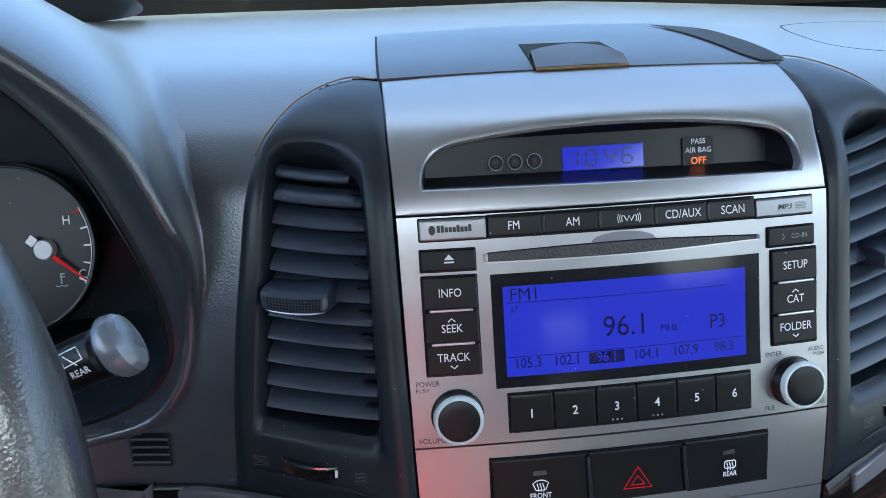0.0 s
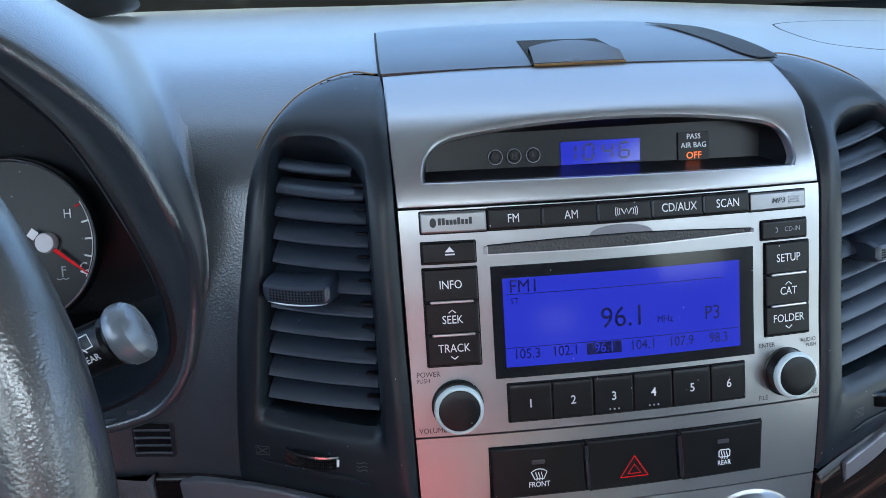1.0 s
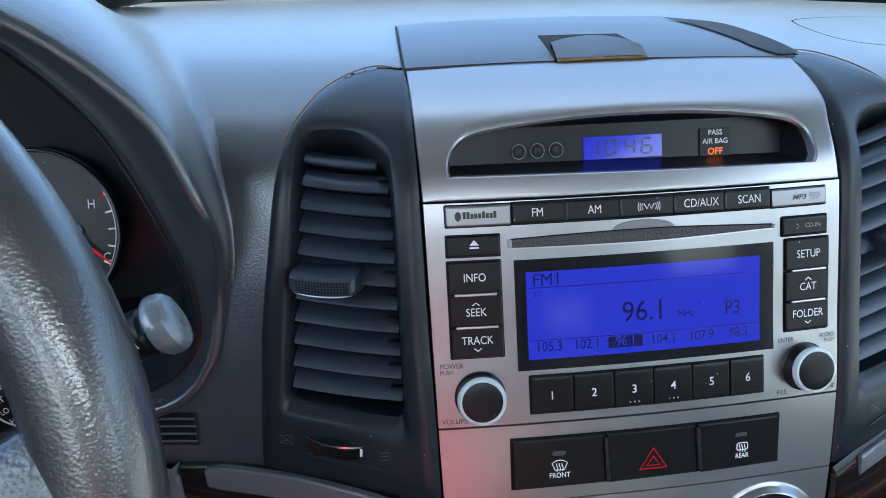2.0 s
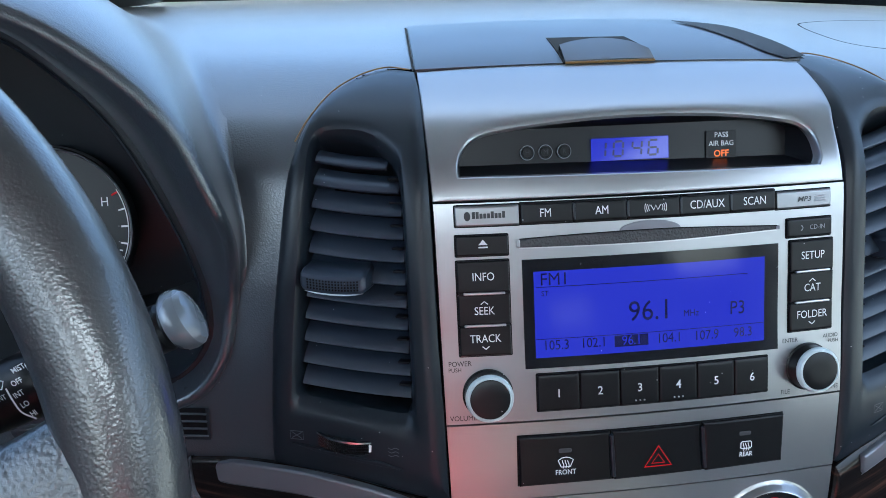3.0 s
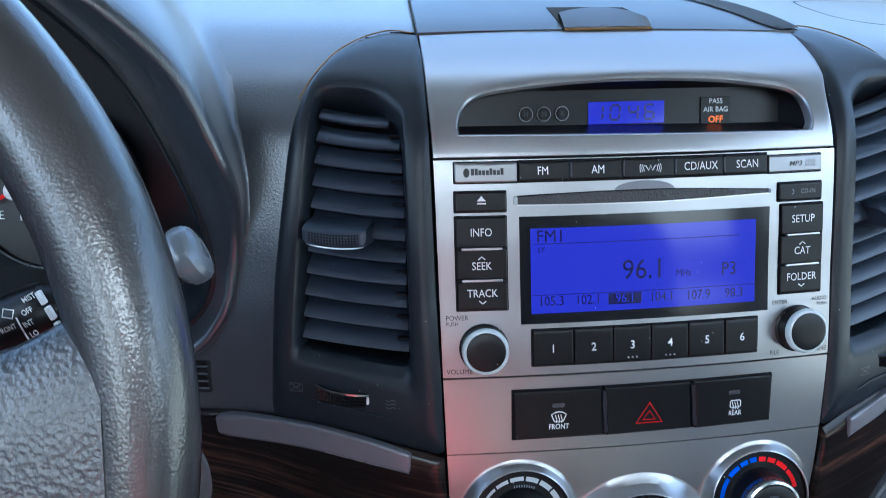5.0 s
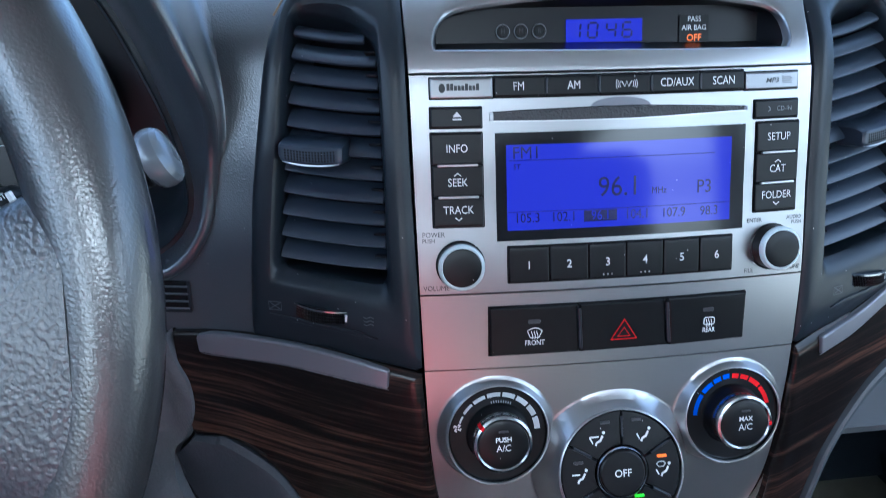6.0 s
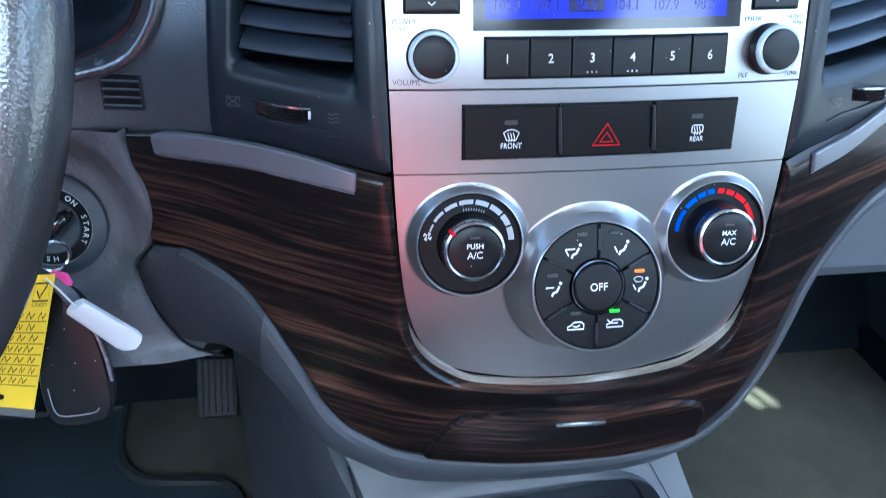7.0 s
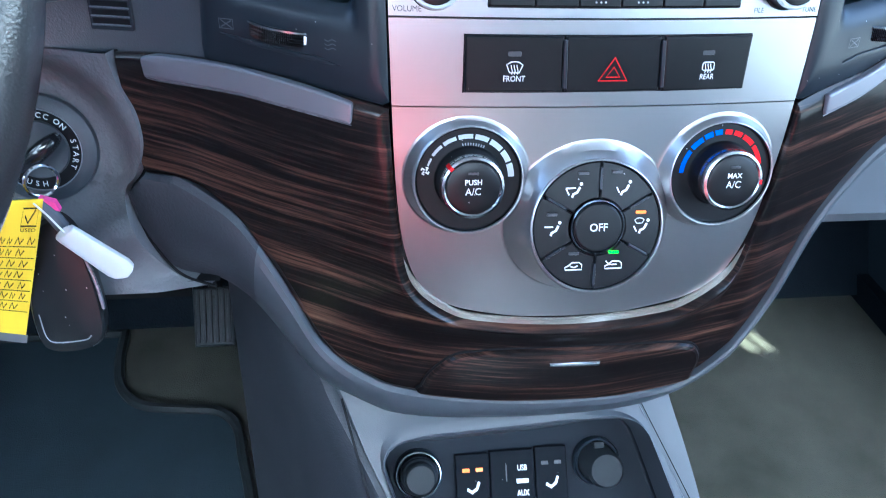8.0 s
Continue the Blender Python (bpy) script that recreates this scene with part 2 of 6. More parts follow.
def ring2(cx, cz, r, n=48, r2=None):
    return [(cx + r * math.cos(2 * math.pi * i / n), cz + (r2 or r) * math.sin(2 * math.pi * i / n)) for i in range(n)]


def smooth_line(pts, n, closed=False):
    """n even steps along a Catmull-Rom curve through the points."""
    p = np.array(pts, float)
    q = np.vstack([p[-1], p, p[0], p[1]]) if closed else np.vstack([2 * p[0] - p[1], p, 2 * p[-1] - p[-2]])
    out = []
    for i in range(len(p) if closed else len(p) - 1):
        a, b, c, e = q[i:i + 4]
        for t in np.linspace(0, 1, 24, endpoint=False):
            out.append(0.5 * (2 * b + (c - a) * t + (2 * a - 5 * b + 4 * c - e) * t * t + (3 * b - a - 3 * c + e) * t ** 3))
    if not closed:
        out.append(p[-1])
    return even(out, n, closed)


def even(pts, n, closed=False):
    p = np.array([list(q) for q in pts], float)
    if closed:
        p = np.vstack([p, p[:1]])
    s = np.r_[0, np.cumsum(np.linalg.norm(np.diff(p, axis=0), axis=1))]
    at = np.linspace(0, s[-1], n, endpoint=not closed)
    return np.stack([np.interp(at, s, p[:, k]) for k in range(p.shape[1])], 1)


def inset(loop, b):
    """A closed anticlockwise outline moved inwards by b."""
    p = np.array(loop, float)
    t = np.roll(p, -1, 0) - np.roll(p, 1, 0)
    t /= np.linalg.norm(t, axis=1)[:, None] + 1e-12
    return p + b * np.stack([-t[:, 1], t[:, 0]], 1)


def inside(pt, poly):
    x, y = pt
    hit = False
    for (x0, y0), (x1, y1) in zip(poly, np.roll(np.array(poly), -1, 0)):
        if (y0 > y) != (y1 > y) and x < (x1 - x0) * (y - y0) / (y1 - y0) + x0:
            hit = not hit
    return hit


def tube(path, r, n=10, caps=True):
    """A round bar along a line; r may be a list."""
    p = np.array([list(q) for q in path], float)
    rs = np.broadcast_to(r, len(p))
    loops = []
    side = None
    for i in range(len(p)):
        t = p[min(i + 1, len(p) - 1)] - p[max(i - 1, 0)]
        t /= np.linalg.norm(t)
        if side is None:
            side = np.cross(t, (0, 0, 1.0)) if abs(t[2]) < 0.9 else np.cross(t, (1.0, 0, 0))
        side = side - t * (side @ t)
        side /= np.linalg.norm(side)
        up = np.cross(t, side)
        loops.append([p[i] + rs[i] * (math.cos(a) * side + math.sin(a) * up) for a in np.linspace(0, 2 * math.pi, n, endpoint=False)])
    return loft(loops, caps, caps)


def box(c, half, b=0.002, turn=None):
    """A bevelled block round c."""
    bm = bmesh.new()
    bmesh.ops.create_cube(bm, size=1.0)
    for v in bm.verts:
        v.co = Vector((v.co.x * 2 * half[0], v.co.y * 2 * half[1], v.co.z * 2 * half[2]))
    bmesh.ops.bevel(bm, geom=list(bm.edges), offset=b, segments=2, affect="EDGES")
    m = Matrix.Translation(c) @ (turn or Matrix())
    out = [tuple(m @ v.co) for v in bm.verts], [tuple(v.index for v in f.verts) for f in bm.faces]
    bm.free()
    return out


# ---- the form of the dashboard's face ----
_y = [.40, .372, .346, .339, .336, .337, .3385, .340, .3445, .349, .358, .3705, .379, .391, .405, .428, .469, .520, .583, .70, .95, 1.02]
_z = [.39, .41, .45, .47, .50, .53, .56, .60, .661, .70, .753, .80, .835, .878, .900, .920, .936, .946, .953, .957, .957, .950]
PROFILE = smooth_line(list(zip(_y, _z)), 500)
_up = PROFILE[: int(np.argmax(PROFILE[:, 1] > 0.9565))]
_d = np.linspace(0, 1.2, 1201)
_s = np.where(_d < .1225, .6 * _d, np.where(_d < .24, .33, np.clip(.33 * (1 - (_d - .24) / .07), 0, 1)))
_b = np.r_[0, np.cumsum((_s[1:] + _s[:-1]) / 2 * .001)]


def bow(d):
    return np.interp(np.abs(d), _d, _b)


def face_y(d, z):
    return float(np.interp(z, _up[:, 1], _up[:, 0]) + bow(d))


def on(d, z, h=0.0):
    """A place on the stack's face: d across from its centre, z its height, h proud of it."""
    y = face_y(d, z)
    gd = (face_y(d + .001, z) - face_y(d - .001, z)) / .002
    gz = (face_y(d, z + .001) - face_y(d, z - .001)) / .002
    n = np.array([gd, -1.0, gz])
    n /= np.linalg.norm(n)
    return np.array([CX + d, y, z]) + h * n


def flat_frame(o, n, u=(1, 0, 0)):
    """Maps (u, v, h) onto a plane through o with the normal n, which faces the cabin."""
    o, n, u = np.array(o, float), np.array(n, float), np.array(u, float)
    n /= np.linalg.norm(n)
    u = u - n * (u @ n)
    u /= np.linalg.norm(u)
    v = np.cross(n, u)
    return lambda a, b, h=0.0: o + a * u + b * v + h * n


def dense(loop, most=0.006):
    """The same closed outline with its long stretches divided."""
    out = []
    for a, b in zip(np.array(loop, float), np.roll(np.array(loop, float), -1, 0)):
        k = max(1, int(np.ceil(np.linalg.norm(b - a) / most)))
        out += [a + (b - a) * i / k for i in range(k)]
    return np.array(out)


def pad(outline, h0, h1, b=0.0008, where=on, cap=True):
    """A block with a rounded edge on a surface, from h0 up to h1."""
    outline = dense(outline)
    i1, i2 = inset(outline, b * 0.35), inset(outline, b)
    rows = [(outline, h0), (outline, h1 - b), (i1, h1 - b * 0.3), (i2, h1)]
    if cap:
        c = np.mean(np.array(outline), 0)
        rows += [((np.array(i2) - c) * k + c, h1) for k in (0.83, 0.66, 0.5, 0.33, 0.16)]
    return loft([[where(p[0], p[1], h) for p in o] for o, h in rows], False, cap)


def bar(x0, z0, x1, z1, h, where=on, r=0.0002):
    """A thin printed or inlaid mark."""
    return pad(rrect(x0, z0, x1, z1, r, 2), h - 0.0006, h, 0.00008, where)


def stroke(pts, w, h, where=on, closed=False):
    """A printed line of width w."""
    p = np.array(pts, float)
    t = np.roll(p, -1, 0) - np.roll(p, 1, 0)
    if not closed:
        t[0], t[-1] = p[1] - p[0], p[-1] - p[-2]
    t /= np.linalg.norm(t, axis=1)[:, None] + 1e-12
    nrm = np.stack([-t[:, 1], t[:, 0]], 1) * w / 2
    a, b = p + nrm, p - nrm
    v = [where(q[0], q[1], h) for q in a] + [where(q[0], q[1], h) for q in b]
    n = len(p)
    return v, [(i, (i + 1) % n, n + (i + 1) % n, n + i) for i in range(n if closed else n - 1)]


def letters(body, x, z, size, h, where=on, mat="white", parent=None, label="", align="CENTER", squeeze=1.0, spin=0.0, bold=0.0, slant=0.0):
    """Printed words, laid on a surface; size is the height of a capital."""
    cu = bpy.data.curves.new("lettering", "FONT")
    cu.body, cu.size, cu.align_x, cu.align_y = body, size / 0.72, align, "CENTER"
    cu.resolution_u, cu.offset, cu.shear = 3, bold, slant
    tmp = bpy.data.objects.new("lettering", cu)
    scene.collection.objects.link(tmp)
    dg = bpy.context.evaluated_depsgraph_get()
    me = bpy.data.meshes.new_from_object(tmp.evaluated_get(dg))
    bpy.data.objects.remove(tmp)
    bpy.data.curves.remove(cu)
    ca, sn = math.cos(radians(spin)), math.sin(radians(spin))
    v = []
    for q in me.vertices:
        a, b = q.co.x * squeeze, q.co.y
        v.append(where(x + a * ca - b * sn, z + a * sn + b * ca, h))
    f = [tuple(p.vertices) for p in me.polygons]
    bpy.data.meshes.remove(me)
    return mesh_part("lettering", v, f, mat, parent, label, smooth=False)


def put(name, piece, mat, parent, label="", smooth=True, kind=""):
    return mesh_part(name, piece[0], piece[1], mat, parent, label, smooth, kind)


def sheet(outline_l, outline_r, zs, nx, h=0.001, skirt=0.004, where=on):
    """A panel on the face between a left and a right edge, given as (d, z) lines, with turned-down rims."""
    l, r = np.array(outline_l), np.array(outline_r)
    v = []
    for z in zs:
        a, b = np.interp(z, l[:, 1], l[:, 0]), np.interp(z, r[:, 1], r[:, 0])
        v += [where(a, z, h - skirt)] + [where(a + (b - a) * i / (nx - 1), z, h) for i in range(nx)] + [where(b, z, h - skirt)]
    f = grid_faces(len(zs), nx + 2)
    k = len(v)
    for z in (zs[0], zs[-1]):
        a, b = np.interp(z, l[:, 1], l[:, 0]), np.interp(z, r[:, 1], r[:, 0])
        v += [where(a + (b - a) * i / (nx - 1), z, h - skirt) for i in range(nx)]
    for e, row in ((0, 0), (1, len(zs) - 1)):
        f += [(row * (nx + 2) + 1 + i, row * (nx + 2) + 2 + i, k + e * nx + i + 1, k + e * nx + i) for i in range(nx - 1)]
    return v, f


def spline(pts, per):
    """per steps on each stretch between neighbours, on a Catmull-Rom curve."""
    p = np.array(pts, float)
    q = np.vstack([2 * p[0] - p[1], p, 2 * p[-1] - p[-2]])
    out = []
    for i in range(len(p) - 1):
        a, b, c, e = q[i:i + 4]
        for t in np.linspace(0, 1, per, endpoint=False):
            out.append(0.5 * (2 * b + (c - a) * t + (2 * a - 5 * b + 4 * c - e) * t * t + (3 * b - a - 3 * c + e) * t ** 3))
    return np.array(out + [p[-1]])


def step(x, a, b):
    t = np.clip((x - a) / (b - a), 0, 1)
    return t * t * (3 - 2 * t)


# ---- ground outside and the car's shell ----
HALF = 0.74
put("ground", ([(-300, -300, -.42), (300, -300, -.42), (300, 300, -.42), (-300, 300, -.42)], [(0, 1, 2, 3)]), "concrete", None, kind="structure")
tagged(bpy.data.objects["ground"], "flat pale concrete outside the car", "ground")


def slab_part(name, corners, thick, mat, label, category, kind="structure"):
    """A flat panel through four corners, with thickness."""
    p = np.array(corners, float)
    n = np.cross(p[1] - p[0], p[3] - p[0])
    n = n / np.linalg.norm(n) * thick
    v = list(p) + list(p + n)
    f = [(0, 1, 2, 3), (7, 6, 5, 4)] + [(i, (i + 1) % 4, 4 + (i + 1) % 4, 4 + i) for i in range(4)]
    ob = put(name, (v, f), mat, None, "", False)
    return tagged(ob, label, category, kind=kind)


XL, XR = CX - HALF, CX + HALF
BK = -2.3
slab_part("floor", [(XL, BK, .10), (XR, BK, .10), (XR, .86, .10), (XL, .86, .10)], -.02, "carpet", "dark grey carpeted car floor", "floor")
slab_part("wall_toe_board", [(XL, .86, .10), (XR, .86, .10), (XR, 1.04, .38), (XL, 1.04, .38)], .02, "insulation", "black insulated sloping toe board", "wall")
slab_part("wall_firewall", [(XL, 1.04, .38), (XR, 1.04, .38), (XR, 1.04, .945), (XL, 1.04, .945)], .02, "insulation", "black insulated firewall", "wall")
# headliner with an opening added, out of view, to let sun onto the seats
def roof(corners):
    slab_part("ceiling", [(x, y, 1.44) for x, y in corners], -.03, "headliner", "grey cloth headliner", "ceiling")


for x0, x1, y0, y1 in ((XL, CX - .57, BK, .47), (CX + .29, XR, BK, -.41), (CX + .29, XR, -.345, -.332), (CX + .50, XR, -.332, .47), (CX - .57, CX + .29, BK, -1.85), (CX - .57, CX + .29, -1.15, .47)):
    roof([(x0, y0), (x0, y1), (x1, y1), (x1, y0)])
# slanted piece leaves an added slit that lights the glove box's lower edge
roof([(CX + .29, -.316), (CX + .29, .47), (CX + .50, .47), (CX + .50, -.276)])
# slits added in the roof to drop slivers of sun on the passenger's floor
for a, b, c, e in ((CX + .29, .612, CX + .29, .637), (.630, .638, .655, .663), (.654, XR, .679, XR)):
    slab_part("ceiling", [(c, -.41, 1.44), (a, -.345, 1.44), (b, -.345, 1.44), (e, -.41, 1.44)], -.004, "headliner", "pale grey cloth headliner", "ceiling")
# rear wall with one small window
for x0, x1, z0, z1 in ((XL, .58, .10, 1.44), (.82, XR, .10, 1.44), (.58, .82, .10, .755), (.58, .82, .845, 1.44)):
    slab_part("wall_rear", [(x0, BK, z0), (x0, BK, z1), (x1, BK, z1), (x1, BK, z0)], -.03, "seatcloth", "plain grey cloth wall behind the cabin", "wall")
for s, x in ((-1, XL), (1, XR)):
    for y0, y1 in ((BK, -.60), (.40, 1.06)):
        slab_part("wall_side", [(x, y0, .08), (x, y1, .08), (x, y1, .88), (x, y0, .88)], .03 * s * -1, "grey" if y0 < 0 else "mat", "dark grey plastic side panel beside the door opening", "wall")
    # unseen doors; the passenger's is cut lower to let in more light
    top = .58 if s > 0 else .93
    slab_part("door_1" if s < 0 else "door_2", [(x, .395, .14), (x, -.595, .14), (x, -.595, top), (x, .395, top)], .03 * s, "grey", "closed dark grey plastic door panel with its window down", "door")
    slab_part("trim_sill", [(x, BK, .04), (x, .95, .04), (x, .95, .14), (x, BK, .14)], .05 * s * -1, "insulation", "black door sill in the footwell", "trim")
    slab_part("trim_roof_rail", [(x, BK, 1.34), (x, .56, 1.34), (x, .47, 1.44), (x, BK, 1.44)], .03 * s * -1, "headliner", "pale grey roof rail trim", "trim")
    slab_part("trim_pillar", [(x, -.66, .10), (x, -.54, .10), (x, -.54, 1.34), (x, -.66, 1.34)], .05 * s * -1, "headliner", "pale grey door pillar trim", "trim")
    put("trim_front_pillar", tube([(x, 1.02, .92), (x, .75, 1.17), (x, .46, 1.43)], .035, 12), "headliner", None, kind="structure")
for ob in [o for o in bpy.data.objects if o.name.startswith("trim_front_pillar")]:
    tagged(ob, "pale grey windscreen pillar trim", "trim")
slab_part("trim_cowl", [(XL, 1.02, .945), (XR, 1.02, .945), (XR, .975, 1.005), (XL, .975, 1.005)], .012, "gap", "black painted band along the windscreen's foot", "trim")
wind = slab_part("window_windscreen", [(XL, 1.05, .95), (XR, 1.05, .95), (XR, .46, 1.45), (XL, .46, 1.45)], .004, "glass", "clear raked windscreen", "window")
wind.visible_shadow = False

# ---- dashboard: soft pad, cluster hood, skirt ----
dash = thing("dashboard", "black grained vinyl dashboard with an instrument hood", "dashboard", (CX, .60, .70))
FRAME = [(-.1228, .9353), (-.141, .936), (-.159, .9322), (-.176, .9245), (-.189, .913), (-.1985, .897), (-.2045, .879), (-.2105, .845), (-.2155, .815),
         (-.2185, .793), (-.2225, .7465), (-.2243, .7148), (-.1796, .7108), (-.1484, .7052), (-.1208, .7012), (-.1217, .75), (-.1232, .80), (-.1240, .874), (-.1238, .9076)]
HOLE = [(-.1868, .9010), (-.1764, .9055), (-.1574, .9035), (-.1448, .8945), (-.1408, .8800), (-.1402, .829), (-.1402, .785), (-.1405, .761), (-.1422, .7545), (-.1480, .7530), (-.166, .7545), (-.188, .7572), (-.2010, .7590), (-.2048, .7622), (-.2044, .772), (-.1982, .826), (-.1912, .879)]
HC = -.421
OPEN_R = [(-.421, .984), (-.38, .982), (-.341, .971), (-.3136, .949), (-.2911, .922), (-.274, .886), (-.2613, .8456), (-.2565, .807), (-.260, .781), (-.278, .761), (-.315, .7487), (-.36, .745), (-.421, .744)]
CREST_R = [(-.421, .998), (-.38, .997), (-.333, .984), (-.2975, .964), (-.2630, .929), (-.2475, .894), (-.2380, .860), (-.2400, .825), (-.2440, .800), (-.2510, .776), (-.2715, .753), (-.313, .7428), (-.36, .739), (-.421, .738)]


def both(half, n):
    right = smooth_line(half, n)
    left = np.stack([2 * HC - right[:, 0], right[:, 1]], 1)[::-1][1:-1]
    return np.vstack([right, left])


OPENING, CREST = both(OPEN_R, 60), both(CREST_R, 60)


def out_by(loop, b):
    return inset(loop[::-1], -b)[::-1]


def hood_loop(loop, y_at):
    return [(CX + a, y_at(z), z) for a, z in loop]


low = lambda z: .0115 * (1 - step(z, .800, .880)) * (.25 + .75 * step(z, .745, .790))       # the lip sinks into the skirt lower down
put("hood_lining", loft([hood_loop(out_by(OPENING, .001), lambda z: .4180 + low(z) * .8), hood_loop(out_by(OPENING, -.003), lambda z: .4165 + low(z) * .8), hood_loop(out_by(OPENING, -.006), lambda z: .4215 + low(z) * .8),
                         hood_loop(out_by(OPENING, -.012), lambda z: .47), hood_loop(out_by(OPENING, -.018), lambda z: .545)], False, True), "satin", dash, "smooth black lining inside the hood")
edge = hood_loop(out_by(OPENING, -.0025), lambda z: .4163 + low(z) * .8)
put("lining_edge", tube(edge + edge[:2], .0006, 6, False), "pocket", dash, "thin rounded edge of the lining")

v, f = [], []
us = PROFILE[(PROFILE[:, 1] > .712) | (PROFILE[:, 0] > .47)][::2]
ds = np.r_[np.arange(-.90, -.30, .012), np.arange(-.30, .30, .004), np.arange(.30, .76, .012)]
for d in ds:
    for y, z in us:
        top = step(y, .45, .55)
        v.append((CX + d, y + bow(d) + .0015 * (1 - top), z - .0015 * top - .06 * max(0, d - .12) * step(z, .92, .945)))
nv = len(us)
cut_l, cut_r = [(a + .004, b) for a, b in FRAME], [(-a - .004, b) for a, b in FRAME]
op = list(out_by(CREST, -.003))
for q in grid_faces(len(ds), nv):
    i, j = q[0] // nv, q[0] % nv
    d, (y, z) = ds[i] + .002, us[j]
    if y < .60 and ((abs(d) < .1228 and z < .934) or (-.24 < d < 0 and inside((d, z), cut_l)) or (0 < d < .24 and inside((d, z), cut_r)) or (d < -.2 and inside((d, z), op))):
        continue
    f.append(q)


mesh_part("dash_pad", v, f, "leather", dash, "black grained vinyl pad")


def pad_at(d, k):
    """A place on the soft pad: d across, k along its profile, a little proud."""
    kk = np.arange(len(us))
    y, z = np.interp(k, kk, us[:, 0]), np.interp(k, kk, us[:, 1])
    return np.array((CX + d, y + bow(d) + .0015 * (1 - step(y, .45, .55)) + .0006, z - .0015 * step(y, .45, .55) - .0006))


def pad_index(y=None, z=None):
    return float(np.argmax(us[:, 1] >= z)) if y is None else float(np.argmax(us[:, 0] >= y) if y > .47 else 0)


# the hood runs from its lip down into a valley in the pad
FEET = [(.998, -.421, pad_index(y=.84)), (.994, -.372, pad_index(y=.80)), (.980, -.318, pad_index(y=.73)), (.961, -.272, pad_index(y=.61)), (.927, -.2400, pad_index(y=.50)), (.905, -.2320, pad_index(z=.918)),
        (.893, -.2300, pad_index(z=.903)), (.860, -.2275, pad_index(z=.862)), (.825, -.2285, pad_index(z=.825)), (.800, -.2310, pad_index(z=.800)), (.770, -.2400, pad_index(z=.772)), (.700, -.2600, pad_index(z=.725))]
fz = [q[0] for q in FEET[::-1]]
nrm = out_by(CREST, 1.0) - CREST
cols = []
for (d, z), (o, no), (nx, nz) in zip(CREST, OPENING, nrm):
    right = d >= HC
    up = step(z, .800, .880)
    y0 = (.4015 - .1 * (z - .8)) * up + (face_y(d, z) - .0035) * (1 - up)
    at = lambda b, y: np.array((CX + d + nx * b, y, z + nz * b))
    wide = step(z, .86, .95)
    e = .75 + .45 * wide                 # the roll of the lip, fuller on top
    col = [np.array((CX + o, .4195 + low(z) * .8, no)), np.array((CX + (o + d) / 2, y0 + .0060, (no + z) / 2)), at(-.0036, y0 + .0016), at(-.0018, y0 + .0003), at(.0, y0), at(.0022 * e, y0 + .0007 * e), at(.0042 * e, y0 + .0026 * e)]
    start = at(.0055 * e, y0 + .0060 * e)
    col = np.array(col + [start])
    for cut in range(3):                # round off the roll
        col = np.vstack([col[:1], np.stack([col[:-1] * .75 + col[1:] * .25, col[:-1] * .25 + col[1:] * .75], 1).reshape(-1, 3), col[-1:]])
    col = list(col[:-1])
    fd = float(np.interp(z, fz, [q[1] for q in FEET[::-1]]))
    fk = float(np.interp(z, fz, [q[2] for q in FEET[::-1]]))
    foot = pad_at(fd if right else 2 * HC - fd, fk)
    beyond = pad_at(fd + .012 * (1 if right else -1) if right else 2 * HC - fd - .012, fk)
    run = np.linalg.norm(foot - start)
    t0 = np.array((nx, 0, nz)) * (.08 + .12 * wide) + np.array((0, 1.0, 0))
    t0 = t0 / np.linalg.norm(t0) * run * (1.0 + .25 * wide)
    t1 = (beyond - foot) / np.linalg.norm(beyond - foot) * run * (1.25 - .15 * wide)
    keep = float(step(z, .765, .800))
    for t in np.linspace(0, 1, 26):
        h = start * (2 * t ** 3 - 3 * t * t + 1) + t0 * (t ** 3 - 2 * t * t + t) + foot * (3 * t * t - 2 * t ** 3) + t1 * (t ** 3 - t * t)
        hidden = at(.0055 * e - .002 * t, y0 + .0060 * e + .03 * t)
        col.append(h * keep + hidden * (1 - keep))
    cols.append(col)
put("cluster_hood", loft([[c[r] for c in cols] for r in range(len(cols[0]))], False, False), "leather", dash, "black grained vinyl hood over the instruments")
# small slotted grille in the driver's skirt
gr = [pad(rrect(-.2863, .7262, -.2620, .7468, .0012), -.002, .0003, .0004)]
grille = put("sensor_grille", join(*gr), "satin", dash, "small black slotted grille")
for i in range(4):
    z = .7298 + i * .0047
    put("slot", pad(rrect(-.2845, z, -.2638, z + .0029, .0006), .0, .0006, .0003), "gap", grille)
    put("slot_lip", pad(rrect(-.2852, z - .0011, -.2632, z - .0002, .0004), .0, .0016, .0004), "grey", grille)
# outline of the passenger airbag door
where_top = lambda a, b, h=0.0: np.array((CX + a, b, np.interp(b, PROFILE[200:, 0], PROFILE[200:, 1]) - .0012 - .06 * max(0, a - .12) + h))
put("airbag_seam", stroke(spline([(.30, .475), (.22, .492), (.190, .505), (.181, .530), (.182, .555), (.194, .575), (.24, .60), (.30, .615), (.45, .63), (.70, .64)], 10), .0016, .0012, where_top), "gap", dash, "dark seam of the airbag door")


# ---- vents ----
def polar(loop, c, n):
    """A closed outline, by even steps of angle about c."""
    p = even(loop, 900, True) - np.array(c)
    a = np.arctan2(p[:, 1], p[:, 0])
    o = np.argsort(a)
    r = np.interp(np.linspace(-math.pi, math.pi, n, endpoint=False), a[o], np.hypot(p[o, 0], p[o, 1]), period=2 * math.pi)
    t = np.linspace(-math.pi, math.pi, n, endpoint=False)
    return np.stack([r * np.cos(t), r * np.sin(t)], 1) + np.array(c)


